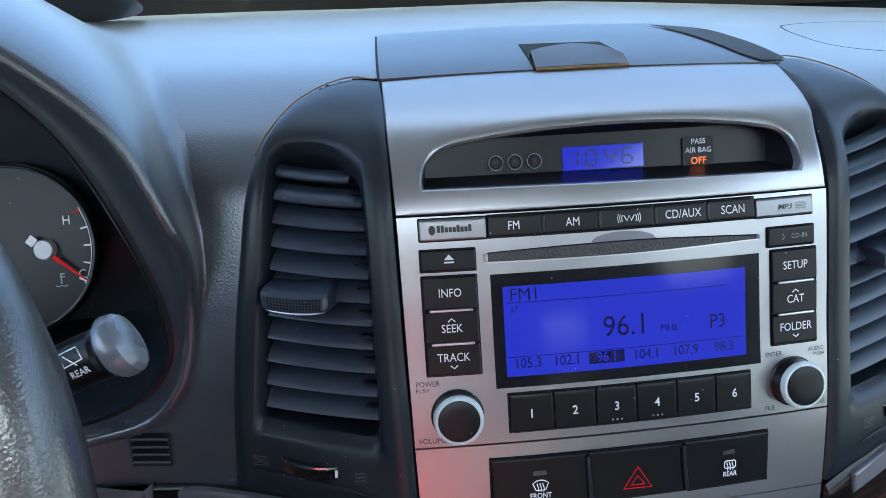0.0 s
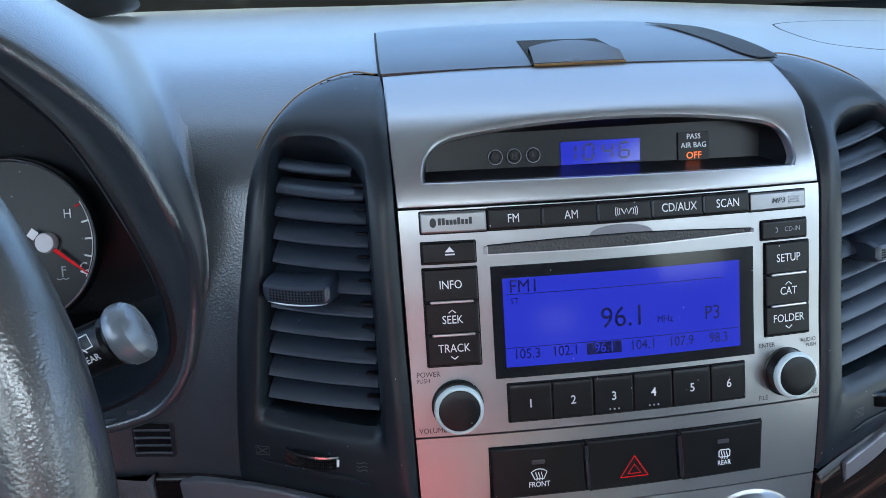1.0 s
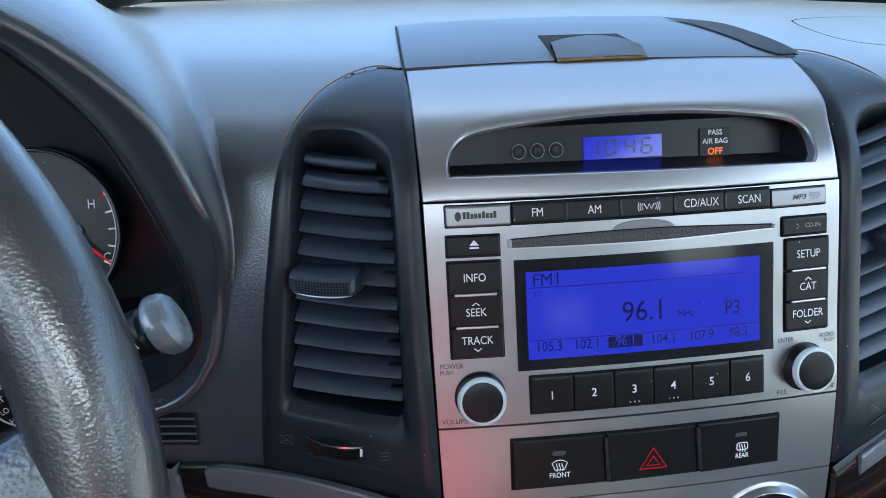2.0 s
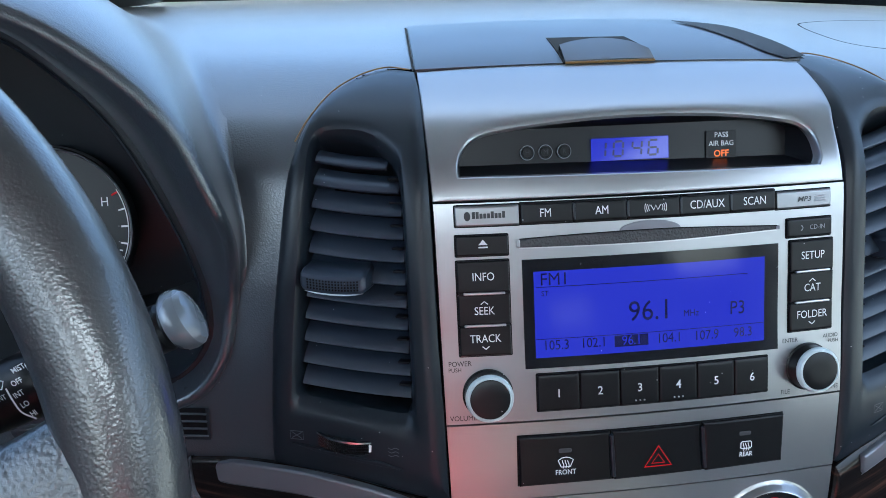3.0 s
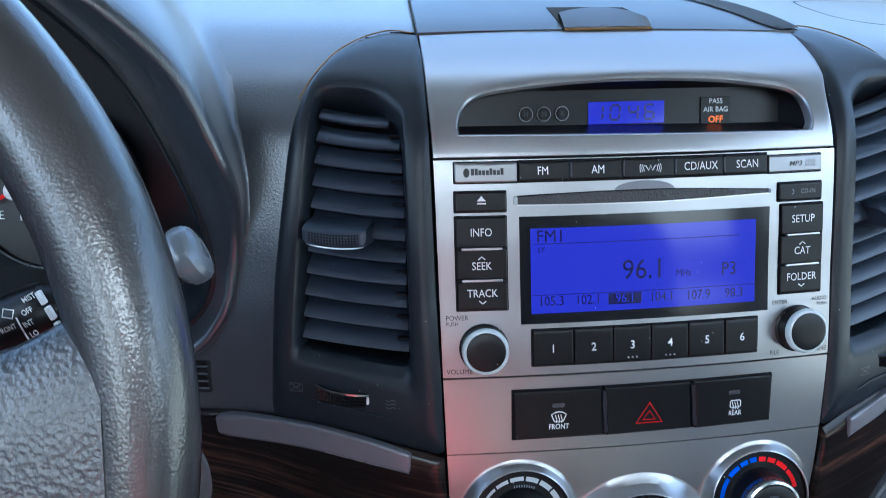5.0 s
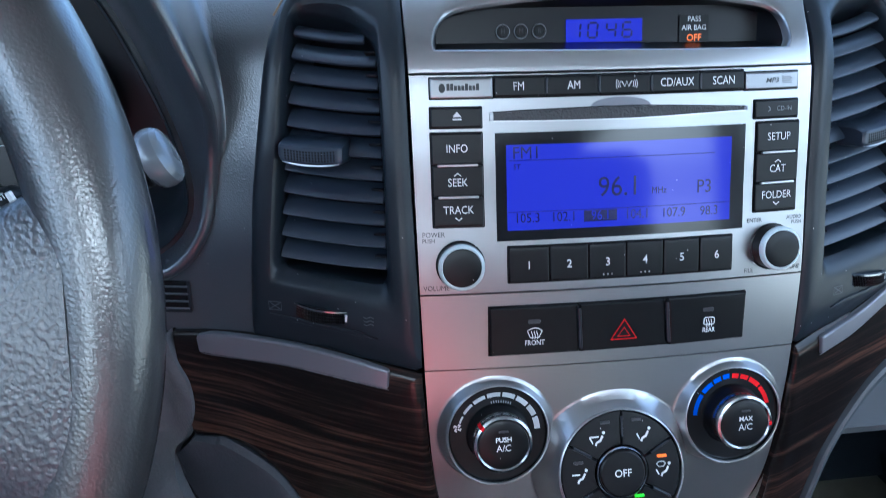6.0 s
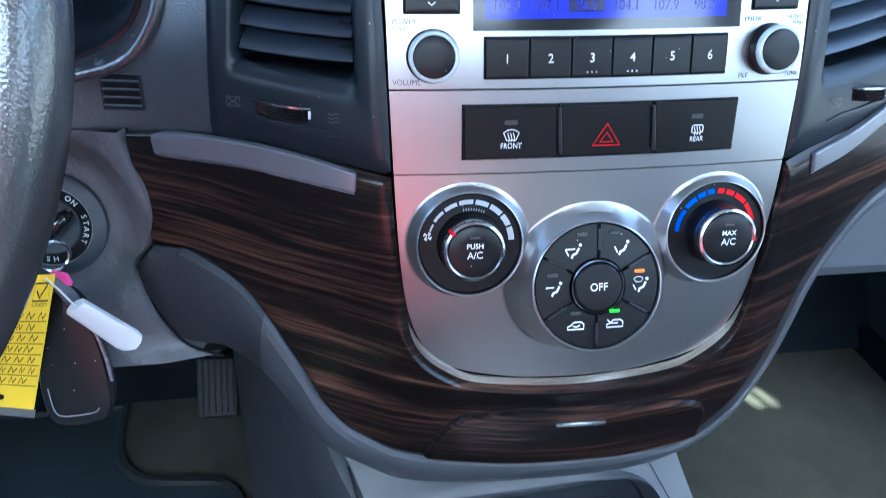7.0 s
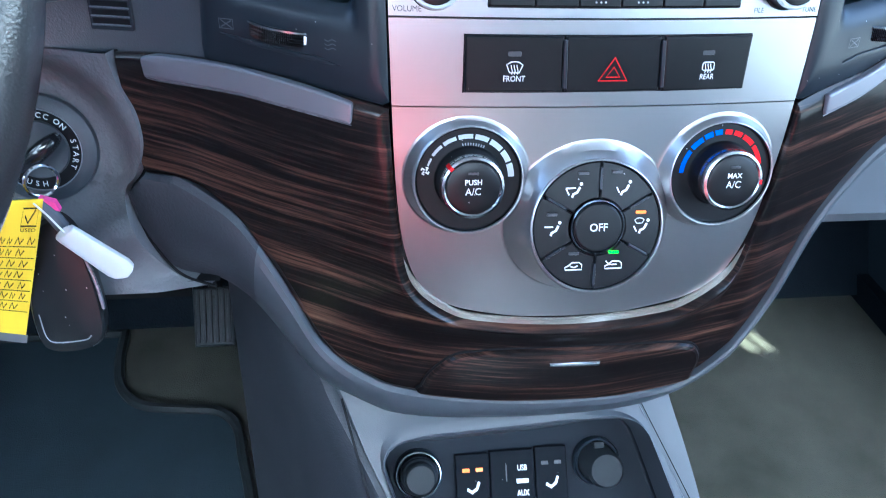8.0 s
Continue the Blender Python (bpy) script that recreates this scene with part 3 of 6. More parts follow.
def vent(s, label):
    w = lambda d, z, h=0.0: on(s * d, z, h)
    side = "driver's" if s > 0 else "passenger's"
    ob = thing("air_vent", label, "air vent", w(-.172, .71))
    c = (-.170, .828)
    corner = np.array(FRAME)
    outer = polar(np.vstack([smooth_line(corner[:12], 300), even(corner[11:15], 200), even(np.vstack([corner[14:], corner[:1]]), 200)]), c, 200)
    hole = polar(smooth_line(HOLE, 600, True), c, 200)
    to = lambda k: outer * (1 - k) + hole * k
    rows = [(outer, -.006), (outer, -.0004), (to(.025), .0008), (to(.10), .0020), (to(.22), .0034), (to(.34), .0042), (to(.5), .0043), (to(.72), .0040), (to(.80), .0036), (to(.88), .0022), (to(.95), -.0006), (hole, -.0040),
            (to(1.012), -.007), (to(1.03), -.014), (to(1.03), -.045)]
    put("vent_frame", loft([[w(p[0], p[1], h) for p in o] for o, h in rows], False, False), "satin", ob, "satin black plastic surround")
    put("duct", loft([[w(p[0], p[1], h) for p in o] for o, h in ((to(1.03), -.030), (to(1.0), -.047))], False, True), "gap", ob)
    hp = even(smooth_line(HOLE, 600, True), 600, True)
    tilt = .0034 if s > 0 else .0085      # the passenger's louvres lean further
    for k in range(11):
        z = .8938 - .01287 * k
        xs = []
        for zz in (z - .001, z + .003):
            cr = [a[0] + (b[0] - a[0]) * (zz - a[1]) / (b[1] - a[1] + 1e-12) for a, b in zip(hp, np.roll(hp, -1, 0)) if (a[1] - zz) * (b[1] - zz) <= 0 and abs(b[1] - a[1]) > 1e-9]
            xs.append((min(cr), max(cr)))
        lo, hi = max(x[0] for x in xs) + .0008, min(x[1] for x in xs) - .0008
        cols = []
        for x in np.linspace(lo, hi, 14):
            sag = -.0010 * (1 - ((x - lo) / (hi - lo) * 2 - 1) ** 2) + tilt * (.41 - (x - lo) / (hi - lo))
            sec = [(-.0048, z - .0012), (-.0036, z - .0004), (-.0042, z + .0008), (-.0072, z + .0042), (-.0120, z + .0082), (-.0165, z + .0108), (-.0165, z + .0092), (-.0105, z + .0050)]
            base = w(x, z, 0)
            nrm = w(x, z, 1) - base
            cols.append([base + nrm * h + np.array((0, 0, zz - z + sag)) for h, zz in sec])
        put("slat", loft(cols, True, True), "slat", ob)
    for z in np.arange(.7700, .90, .01287):
        put("slat_pin", pad(rrect(-.1475, z - .0005, -.1412, z + .0007, .0003, 2), -.012, -.0035, .0003, w), "gap", ob)
    tab_w = lambda d, z, h=0.0: w(d, z, 0) + (w(d, z, 1) - w(d, z, 0)) * h + np.array((0, 0, .0015 * ((d + .178) / .018) ** 2 - (0 if s > 0 else .15) * (d + .178)))
    cols = []
    for x in np.linspace(-.1968, -.1600, 30):
        e = min(1.0, (min(x + .1968, -.1600 - x) + .0002) / .0040)
        e = math.sqrt(1 - (1 - e) ** 2)                 # rounded ends
        sec = [(-.012, .8225), (.0062, .8216), (.0085, .8222), (.0094, .8236), (.0096, .8300), (.0088, .8316), (.0062, .8332), (.0010, .8352), (-.012, .8372)]
        cols.append([tab_w(x, .8290 + (z - .8290) * (.55 + .45 * e), h * (.75 + .25 * e)) for h, z in sec])
    tab = put("slider", loft(cols, True, True), "slat", ob, "black slider tab with a dotted grip")
    put("slider_edge", tube([tab_w(x, .8216 + .0012 * abs((x + .1785) / .018) ** 3, .0078) for x in np.linspace(-.1945, -.1620, 24)], .0006, 8), "bright", tab, "bright lower edge")
    dots = []
    for i in range(17):
        for j in range(4):
            dots.append(pad(ring2(-.1922 + i * .00175, .8245 + j * .0015, .00055, 8), .0090, .0098, .0001, tab_w))
    put("grip_dots", join(*dots), "gap", tab)
    # thumb wheel in its tapered slot
    put("wheel_ledge", pad([(-.2105, .7322), (-.195, .7278), (-.175, .7248), (-.158, .7228), (-.1455, .7220), (-.158, .7256), (-.175, .7272), (-.195, .7304)], -.002, .0054, .0004, w), "satin", ob, "narrow ledge below the thumb wheel")
    base = w(-.1795, .7335, 0)
    nrm = w(-.1795, .7335, 1) - base
    right = (w(-.17, .7335) - w(-.19, .7335))
    right /= np.linalg.norm(right)
    up = np.cross(nrm, right) * (1 if np.cross(nrm, right)[2] > 0 else -1)
    right, up = right * math.cos(.10) - up * math.sin(.10) * s, up
    cen = base - nrm * .0180 + up * .001
    rows = []
    for a in np.linspace(-.82, .82, 83):
        r = .0272 + (.00035 if int(round((a + .82) / .02)) % 2 else -.0002)
        rows.append([cen + (right * math.sin(a) + nrm * math.cos(a)) * rr + up * z for rr, z in ((r - .006, -.0044), (r - .0008, -.0044), (r, -.0036), (r, -.0024), (r - .0005, -.0020), (r, -.0016), (r, -.0006), (r - .0005, -.0002), (r, .0002), (r, .0012), (r - .0005, .0016), (r, .0020), (r, .0026), (r - .0003, .0034), (r - .006, .0036))])
    wheel = put("thumb_wheel", loft(rows, True, True), "button", ob, "ribbed black thumb wheel")
    # chrome strip added for the line of light on the wheel's top
    rows = [[cen + (right * math.sin(a) + nrm * math.cos(a)) * rr + up * z for rr, z in ((.0268, .0028), (.0278, .0030), (.0278, .0042), (.0262, .0044))] for a in np.linspace(-.80, .80, 40)]
    put("wheel_rim", loft(rows, True, True), "dullchrome", wheel, "bright upper rim")
    rows = [[cen + (right * math.sin(a) + nrm * math.cos(a)) * rr + up * z for rr, z in ((.0268, -.0024), (.0280, -.0020), (.0280, .0022), (.0268, .0026))] for a in np.linspace(.60 * s, .72 * s, 6)]
    put("wheel_mark", loft(rows, True, True), "whiteplastic", wheel, "white pointer")
    shut, air = (-.2065, -.1505) if s > 0 else (-.1505, -.2065)
    zs, za = (.7373, .7327) if s > 0 else (.7327, .7373)
    put("vent_symbol", stroke([(shut - .0038, zs + .0025), (shut + .0038, zs + .0025), (shut + .0038, zs - .0025), (shut - .0038, zs - .0025)], .0005, .0053, w, True), "faint", ob)
    put("vent_symbol", stroke([(shut - .0030, zs + .0019), (shut + .0030, zs - .0019), (shut + .0030, zs + .0019), (shut - .0030, zs - .0019)], .0006, .0053, w, True), "faint", ob)
    put("vent_symbol", join(*[stroke([(air + x, za + (i - 1) * .0022 + .0005 * math.sin(x * 1200)) for x in np.linspace(-.0030, .0030, 14)], .0005, .0053, w) for i in range(3)]), "faint", ob)
    # tan strip that paints in the glint along the frame's top
    piping = [w(p[0], p[1], .0008) for p in smooth_line([(-.1265, .9356), (-.141, .9364), (-.1592, .9326), (-.1764, .9249), (-.1896, .9132), (-.1978, .9020)], 60)]
    put("edge_strip", tube(piping, .0005, 6), "piping", ob, "thin tan edge along the top")
    return ob


vent(1, "tall black louvred air vent on the driver's side")
vent(-1, "tall black louvred air vent on the passenger's side")

# ---- cap on the dashboard's top with its round lid ----
cap = thing("top_cover", "dark grey plastic cover on the dashboard with a lidded tray", "cover", (CX, .52, .945))


def topside(a, b, h=0.0):
    """On the dashboard's top: a across, b ahead."""
    z = np.interp(b, PROFILE[150:, 0], PROFILE[150:, 1])
    return np.array((CX + a, b, z + h - .03 * a * a * 4))


side_l = spline([(-.1232, .470), (-.1222, .50), (-.1205, .54), (-.1185, .581)], 6)
side_r = spline([(.129, .466), (.124, .50), (.112, .545), (.092, .575)], 6)
capv = []
for (a, b), (c, e) in zip(side_l, side_r):
    row = [topside(a, b, -.004)]
    for k in np.linspace(0, 1, 40):
        row.append(topside(a + (c - a) * k, b + (e - b) * k + .006 * math.sin(math.pi * k) * step(b, .47, .58), .0022))
    row.append(topside(c, e, -.004))
    capv.append(row)
capv = [[p + np.array((0, 0, -.006)) for p in capv[0]]] + capv + [[p + np.array((0, .002, -.006)) for p in capv[-1]]]
put("cover_panel", loft(capv, False, False, False), "cover", cap, "satin dark grey panel")
put("cover_gap", stroke([(a - .0012, b) for a, b in side_l], .0015, .0012, topside), "gap", cap)
put("cover_gap", stroke(spline([(.085, .5800), (.096, .5770), (.1150, .5470), (.1275, .5020), (.1325, .4680)], 8), .0046, .0010, topside), "gap", cap)
# flat dark strip laid on for the shaded slope beside the cover
put("cover_groove", loft([[topside(a, b, .0030) for a, b in spline([(.0800, .5625), (.0925, .5361), (.1029, .5023), (.1093, .4792), (.1185, .4665)], 8)],
                          [topside(a, b, .0032) for a, b in spline([(.0815, .5630), (.1126, .5429), (.1252, .5106), (.1325, .4770), (.1340, .4690)], 8)]], False, False, False), "groove", cap, "dark groove beside the cover")
put("tray_gap", pad([(-.0298, .4680), (.0303, .4684), (.0309, .4957), (.0270, .5165), (-.0278, .5186)], .0, .0028, .0003, topside), "gap", cap)
front = spline([(-.0284, .4682), (-.014, .4682), (.0, .4684), (.0155, .4686), (.0303, .4688)], 8)
arc = spline([(-.0275, .4870), (-.0150, .4945), (.0040, .4990), (.0200, .4915), (.0290, .4760)], 8)
rows = [[topside(p[0], p[1], -.002) for p in front], [topside(p[0], p[1] - .0003, .0020) for p in front]]
for k in np.linspace(0.04, 1, 10):
    rows.append([topside(*(p * (1 - k) + q * k), .0030 + .0046 * k - .0008 * k * k) for p, q in zip(front, arc)])
rows.append([topside(q[0], q[1] + .0010, .0020) for q in arc])
put("tray_lid", loft(rows, False, False, False), "cover", cap, "rounded dark grey lid")
# tan strip that paints in the glint on the lid's front
put("lid_edge", tube([topside(p[0], p[1] - .0010, .0026) for p in front], .0008, 6), "piping", cap, "thin tan lip")

# ---- silver clock hood ----
hood = thing("clock_panel", "silver painted hood with a recessed clock and warning lamp", "clock", on(0, .874))
SIDE = [([(-.1227, .8742), (-.06, .8742), (0, .8742), (.06, .8741), (.1217, .874)], [(-.1062, .8868), (-.05, .8862), (0, .8855), (.05, .8848), (.1060, .8842)], 44),
        ([(.1217, .874), (.1213, .891), (.1228, .905), (.1262, .916), (.1270, .9338)], [(.1060, .8842), (.1082, .8878), (.1080, .893), (.1064, .9), (.0985, .9065)], 20),
        ([(.1270, .9338), (.06, .9362), (0, .9366), (-.06, .9364), (-.1225, .9345)], [(.0985, .9065), (.0532, .9117), (-.001, .9131), (-.0514, .911), (-.0907, .9068)], 44),
        ([(-.1225, .9345), (-.1236, .92), (-.1236, .905), (-.1232, .89), (-.1227, .8742)], [(-.0907, .9068), (-.1010, .902), (-.1055, .896), (-.1072, .890), (-.1062, .8868)], 20)]
outer = np.vstack([smooth_line(a, n)[:-1] for a, b, n in SIDE])
inner = np.vstack([smooth_line(b, n)[:-1] for a, b, n in SIDE])
for turn in range(2):                   # rounded corners
    high = step(inner[:, 1], .888, .898)[:, None]
    inner = inner * (1 - high) + high * sum(np.roll(inner, j, 0) for j in range(-2, 3)) / 5
ins = inner.copy()
ins[:, 0] = np.clip(inner[:, 0], -.1030, .1015)
ins[:, 1] = inner[:, 1] - .0006 - .0029 * step(inner[:, 1], .889, .906)
mixl = lambda k: outer * (1 - k) + inner * k
rows = [(outer, -.005), (outer, .0006), (mixl(.03), .0013)] + [(mixl(k), .0015) for k in (.1, .2, .3, .4, .5, .6, .7, .8)] + [(mixl(.90), .0015), (mixl(.945), .0011), (mixl(.98), .0002), (inner, -.0016)]
lp = [[on(p[0], p[1], h) for p in o] for o, h in rows]
lp.append([on(p[0], p[1], -.0016) + np.array((0, .0030, 0)) for p in inner * .85 + ins * .15])
put("hood_panel", loft(lp, False, False), "silver", hood, "silver painted panel with a rounded recess")
REC = flat_frame((CX, .4245, .892), (0, -1, .25))
rec = lambda d, z, h=0.0: REC(d, (z - .892) / .970, h)
put("recess_wall", loft([lp[-1], [p * .5 + rec(q[0], np.clip(q[1], .8795, .9055), -.001) * .5 for p, q in zip(lp[-1], ins)], [rec(q[0], np.clip(q[1], .8795, .9055), -.001) for q in ins]], False, True), "recess", hood, "black recess")
for x, ch in ((-.0623, "H"), (-.0512, "M"), (-.0398, "R")):
    b = put("set_button", loft([[rec(p[0], p[1], h) for p in ring2(x, .892, r, 24)] for r, h in ((.0043, -.0005), (.0043, .0002), (.0040, .0008), (.0034, .0008), (.0033, .0003), (.0030, .0012), (.0015, .0012))]), "button", hood, "round black clock-setting button")
    letters(ch, x, .892, .0028, .0014, rec, "embossed", b)
    put("button_ring", stroke(ring2(x, .892, .0041, 24), .0004, .0011, rec, True), "dim", b)
clk = put("clock_display", pad(rrect(-.0229, .8852, .0255, .8983, .0004), -.0005, .0004, .0002, rec), "lcd", hood, "lit blue clock display")


def digit(ch, x, z, wd, ht, t, h, where, parent, mat="seg", slant=.08):
    seg = {"0": "abcdef", "1": "bc", "4": "bcfg", "6": "acdefg"}[ch]
    hh = ht / 2
    at = {"a": ((0, ht), (wd, ht)), "b": ((wd, ht), (wd, hh)), "c": ((wd, hh), (wd, 0)), "d": ((0, 0), (wd, 0)), "e": ((0, 0), (0, hh)), "f": ((0, hh), (0, ht)), "g": ((0, hh), (wd, hh))}
    for k in seg:
        (a, b), (c, e) = at[k]
        g = .12
        a, b, c, e = a + (c - a) * g, b + (e - b) * g, c + (a - c) * g, e + (b - e) * g
        put("digit_segment", stroke([(x + a + slant * b, z + b), (x + c + slant * e, z + e)], t, h, where), mat, parent)


for ch, x in (("1", -.0203), ("0", -.0095), ("4", .0022), ("6", .0125)):
    digit(ch, x, .8876, .0058, .0085, .0012, .0006, rec, clk)
lamp = put("airbag_lamp", pad(rrect(.0494, .8808, .0688, .8998, .0006), -.0005, .0003, .0002, rec), "button", hood, "dark panel of the airbag warning lamp")
letters("PASS", .0591, .8972, .0031, .0005, rec, "white", lamp, "white printed word", bold=.00003)
letters("AIR BAG", .0591, .8922, .0031, .0005, rec, "white", lamp, "white printed words", bold=.00003)
letters("OFF", .0591, .8862, .0040, .0005, rec, "orange", lamp, "lit orange word", bold=.00008)

# ---- radio ----
radio = thing("car_radio", "silver-faced car radio with black keys and a lit blue display", "car radio", on(0, .7500))
zs = np.linspace(.7502, .8731, 30)
put("faceplate", sheet([(-.1210, .7502), (-.1224, .8731)], [(.1212, .7502), (.1219, .8731)], zs, 50, .0012), "silver", radio, "silver painted plate")


def key(d0, z0, d1, z1, name="button", hgt=.0030, label="", mat="button", r=.0009, where=on, parent=None):
    p = parent or radio
    b = put(name, pad(rrect(d0 + .0003, z0 + .0003, d1 - .0003, z1 - .0003, r), .0, hgt, .0009, where), mat, p, label)
    put("key_gap", pad(rrect(d0 - .0004, z0 - .0004, d1 + .0004, z1 + .0004, r), .0, .0014, .0001, where), "gap", b)
    return b


H = .0032
bt = key(-.1113, .8604, -.0748, .8719, "emblem_plate", .0030, "silver plate with a dark emblem", "plate")
put("emblem", pad(ring2(-.1042, .8661, .0018, 20, .0025), .0028, .0032, .0001), "dark", bt)
for i in range(9):
    put("emblem", bar(-.1015 + i * .0021, .8648, -.0998 + i * .0021, .8648 + (.0036 if i in (0, 1, 5, 8) else .0026), .0032), "dark", bt)
xs = [-.0745, -.0441, -.0130, .0184, .0487, .0768]
for i, word in enumerate(("FM", "AM", "", "CD/AUX", "SCAN")):
    k = key(xs[i], .8606, xs[i + 1], .8722, "mode_button", .0032, "black band key")
    mid = (xs[i] + xs[i + 1]) / 2 + (0.0005 if i else -.001)
    if word:
        letters(word, mid, .8663, .0046, .0034, on, "white", k, "white printed " + word, squeeze=.86)
    else:
        for s in (-1, 1):
            for j in range(3):
                put("wave_mark", stroke([(mid + s * (.0042 + j * .0011 + .0012 * math.cos(a) - .0012), .8663 + (.0018 + .0004 * j) * math.sin(a)) for a in np.linspace(-1.1, 1.1, 9)], .0004, .0034), "white", k)
        put("wave_mark", stroke([(mid - .0030, .8678), (mid - .0012, .8650), (mid + .0001, .8677), (mid + .0012, .8650), (mid + .0030, .8678)], .0006, .0034), "white", k)
    if i:
        put("divider", pad(rrect(xs[i] - .0008, .8622, xs[i] + .0008, .8708, .0007), .002, .0038, .0004), "satin", k)
mp = key(.0770, .8603, .1126, .8706, "emblem_plate", .0030, "silver plate with grey lettering", "plate")
letters("MP3", .0945, .8653, .0028, .0032, on, "dark", mp, "dark slanted letters", slant=.25, bold=.00005, squeeze=1.25)
for i in range(3):
    put("emblem", bar(.1010, .8637 + i * .0014, .1078, .8645 + i * .0014, .0032), "dim", mp)
ej = key(-.1116, .8444, -.0817, .8560, "eject_button", H, "black eject key")
put("eject_mark", ([on(-.0987, .8506, H + .0003), on(-.0935, .8506, H + .0003), on(-.0961, .8535, H + .0003)], [(0, 1, 2)]), "white", ej, smooth=False)
put("eject_mark", bar(-.0987, .8489, -.0935, .8497, H + .0003), "white", ej)


def chevron(d, z, up, parent, h=H + .0003):
    s = 1 if up else -1
    put("arrow_mark", stroke([(d - .0020, z - s * .0008), (d, z + s * .0008), (d + .0020, z - s * .0008)], .0006, h), "white", parent)


def rocker(d0, d1, words, name):
    """Three keys in a column with bright bars between them."""
    z = [.7887, .8060, .8240, .8421]
    mid = (d0 + d1) / 2
    for i, word in enumerate(words):
        zb, zt = z[2 - i], z[3 - i]
        k = key(d0, zb, d1, zt, name, H, "black key")
        zc = (zb + zt) / 2 + (-.0008 if i == 1 else .0012 if i == 2 else 0)
        letters(word, mid, zc, .0046, H + .0003, on, "white", k, "white printed " + word, squeeze=.86)
        if i == 1:
            chevron(mid, zc + .0046, True, k)
        if i == 2:
            chevron(mid, zc - .0050, False, k)
        if i:
            put("bright_bar", pad(rrect(d0 + .0035, zt - .0007, d1 - .0030, zt + .0007, .0005), .002, .0042, .0005), "bright", k, "bright silver bar")


rocker(-.1117, -.0817, ("INFO", "SEEK", "TRACK"), "tuning_button")
rocker(.0860, .1146, ("SETUP", "CAT", "FOLDER"), "tuning_button")
ci = key(.0840, .8438, .1132, .8547, "lamp_key", H, "dark grey disc lamp key")
letters("CD-IN", .1030, .8492, .0027, H + .0003, on, "dim", ci, "dim grey letters", squeeze=.95)
put("lamp_mark", stroke([(.0925 + .0011 * math.cos(a), .8492 + .0013 * math.sin(a)) for a in np.linspace(-1.7, 1.7, 12)], .0005, H + .0003), "dim", ci)
# disc slot
top = [(x, .8524 + .0018 * (1 - (x / .0768) ** 2) - .0010 * step(x, .0, .078)) for x in np.linspace(-.0755, .0783, 40)]
bot = [(x, .8482 - .0006 * (1 - (x / .0768) ** 2) + .0012 * step(x, .0, .078)) for x in np.linspace(-.0755, .0783, 40)]
slot = put("disc_slot", pad(np.vstack([bot, top[::-1]]), .0, .0016, .0003), "foam", radio, "dark speckled disc slot")
put("slot_lip", stroke([(x, z - .0004) for x, z in bot], .0006, .0019), "bright", slot)
put("slot_lip", stroke([(x, z + .0003) for x, z in top], .0005, .0018), "gap", slot)
for x, a, b, m in ((-.0762, .8482, .8525, "silver"), (.0786, .8493, .8515, "inlaid")):
    put("slot_end", pad(rrect(x - .0012, a, x + .0012, b, .0004), .0, .0022, .0005), m, slot)
arc = [(.0005 + .0182 * math.cos(a), .8544 + .0052 * math.sin(a)) for a in np.linspace(0, math.pi, 24)]
put("finger_notch", pad(arc, .0, .0017, .0003), "inlaid", slot, "grey finger notch")
# display
disp = put("display", sheet([(-.0744, .77), (-.0744, .85)], [(.0789, .77), (.0789, .85)], np.linspace(.7800, .8414, 12), 44, .0020, .002), "gloss", radio, "glossy black framed display")
lcd = put("display_screen", sheet([(-.0681, .78), (-.0681, .84)], [(.0700, .78), (.0700, .84)], np.linspace(.7859, .8345, 10), 40, .00225, .0006), "lcd", disp, "lit blue radio display")
for word, d, z, size, sq in (("FM1", -.0563, .8297, .0070, 1.0), ("ST", -.0619, .8221, .0030, 1.0), ("96.1", -.0004, .8085, .0118, .95), ("MHz", .0243, .8055, .0040, .9), ("P3", .0530, .8062, .0080, .9),
                            ("105.3", -.0562, .7926, .0056, .9), ("102.1", -.0343, .7926, .0056, .9), ("104.1", .0108, .7922, .0056, .9), ("107.9", .0336, .7920, .0056, .9), ("98.3", .0565, .7918, .0056, .9)):
    letters(word, d, z, size, .0025, on, "seg", lcd, "dark display characters", squeeze=sq)
hi = put("preset_highlight", bar(-.0220, .7893, -.0018, .7958, .0024), "seg", lcd)
letters("96.1", -.0118, .7926, .0056, .0026, on, "lcd", lcd, "blue display characters", squeeze=.9)
put("display_line", bar(-.0668, .8256, .0596, .82595, .0024), "seg", lcd)
put("display_line", bar(-.0676, .7962, .0697, .79655, .0024), "seg", lcd)
# preset keys
xs = [-.0683, -.0434, -.0195, .0039, .0273, .0506, .0725]
for i in range(6):
    k = key(xs[i], .7554, xs[i + 1], .7768, "preset_button", .0030, "black preset key")
    letters(str(i + 1), (xs[i] + xs[i + 1]) / 2, .7655, .0048, .0033, on, "white", k, "white printed numeral", bold=.00005)
    if i in (2, 3):
        for j in (-1, 0, 1):
            put("grip_dot", pad(ring2((xs[i] + xs[i + 1]) / 2 + j * .0026, .7583, .0005, 8), .0028, .0036, .0002), "bright", k)


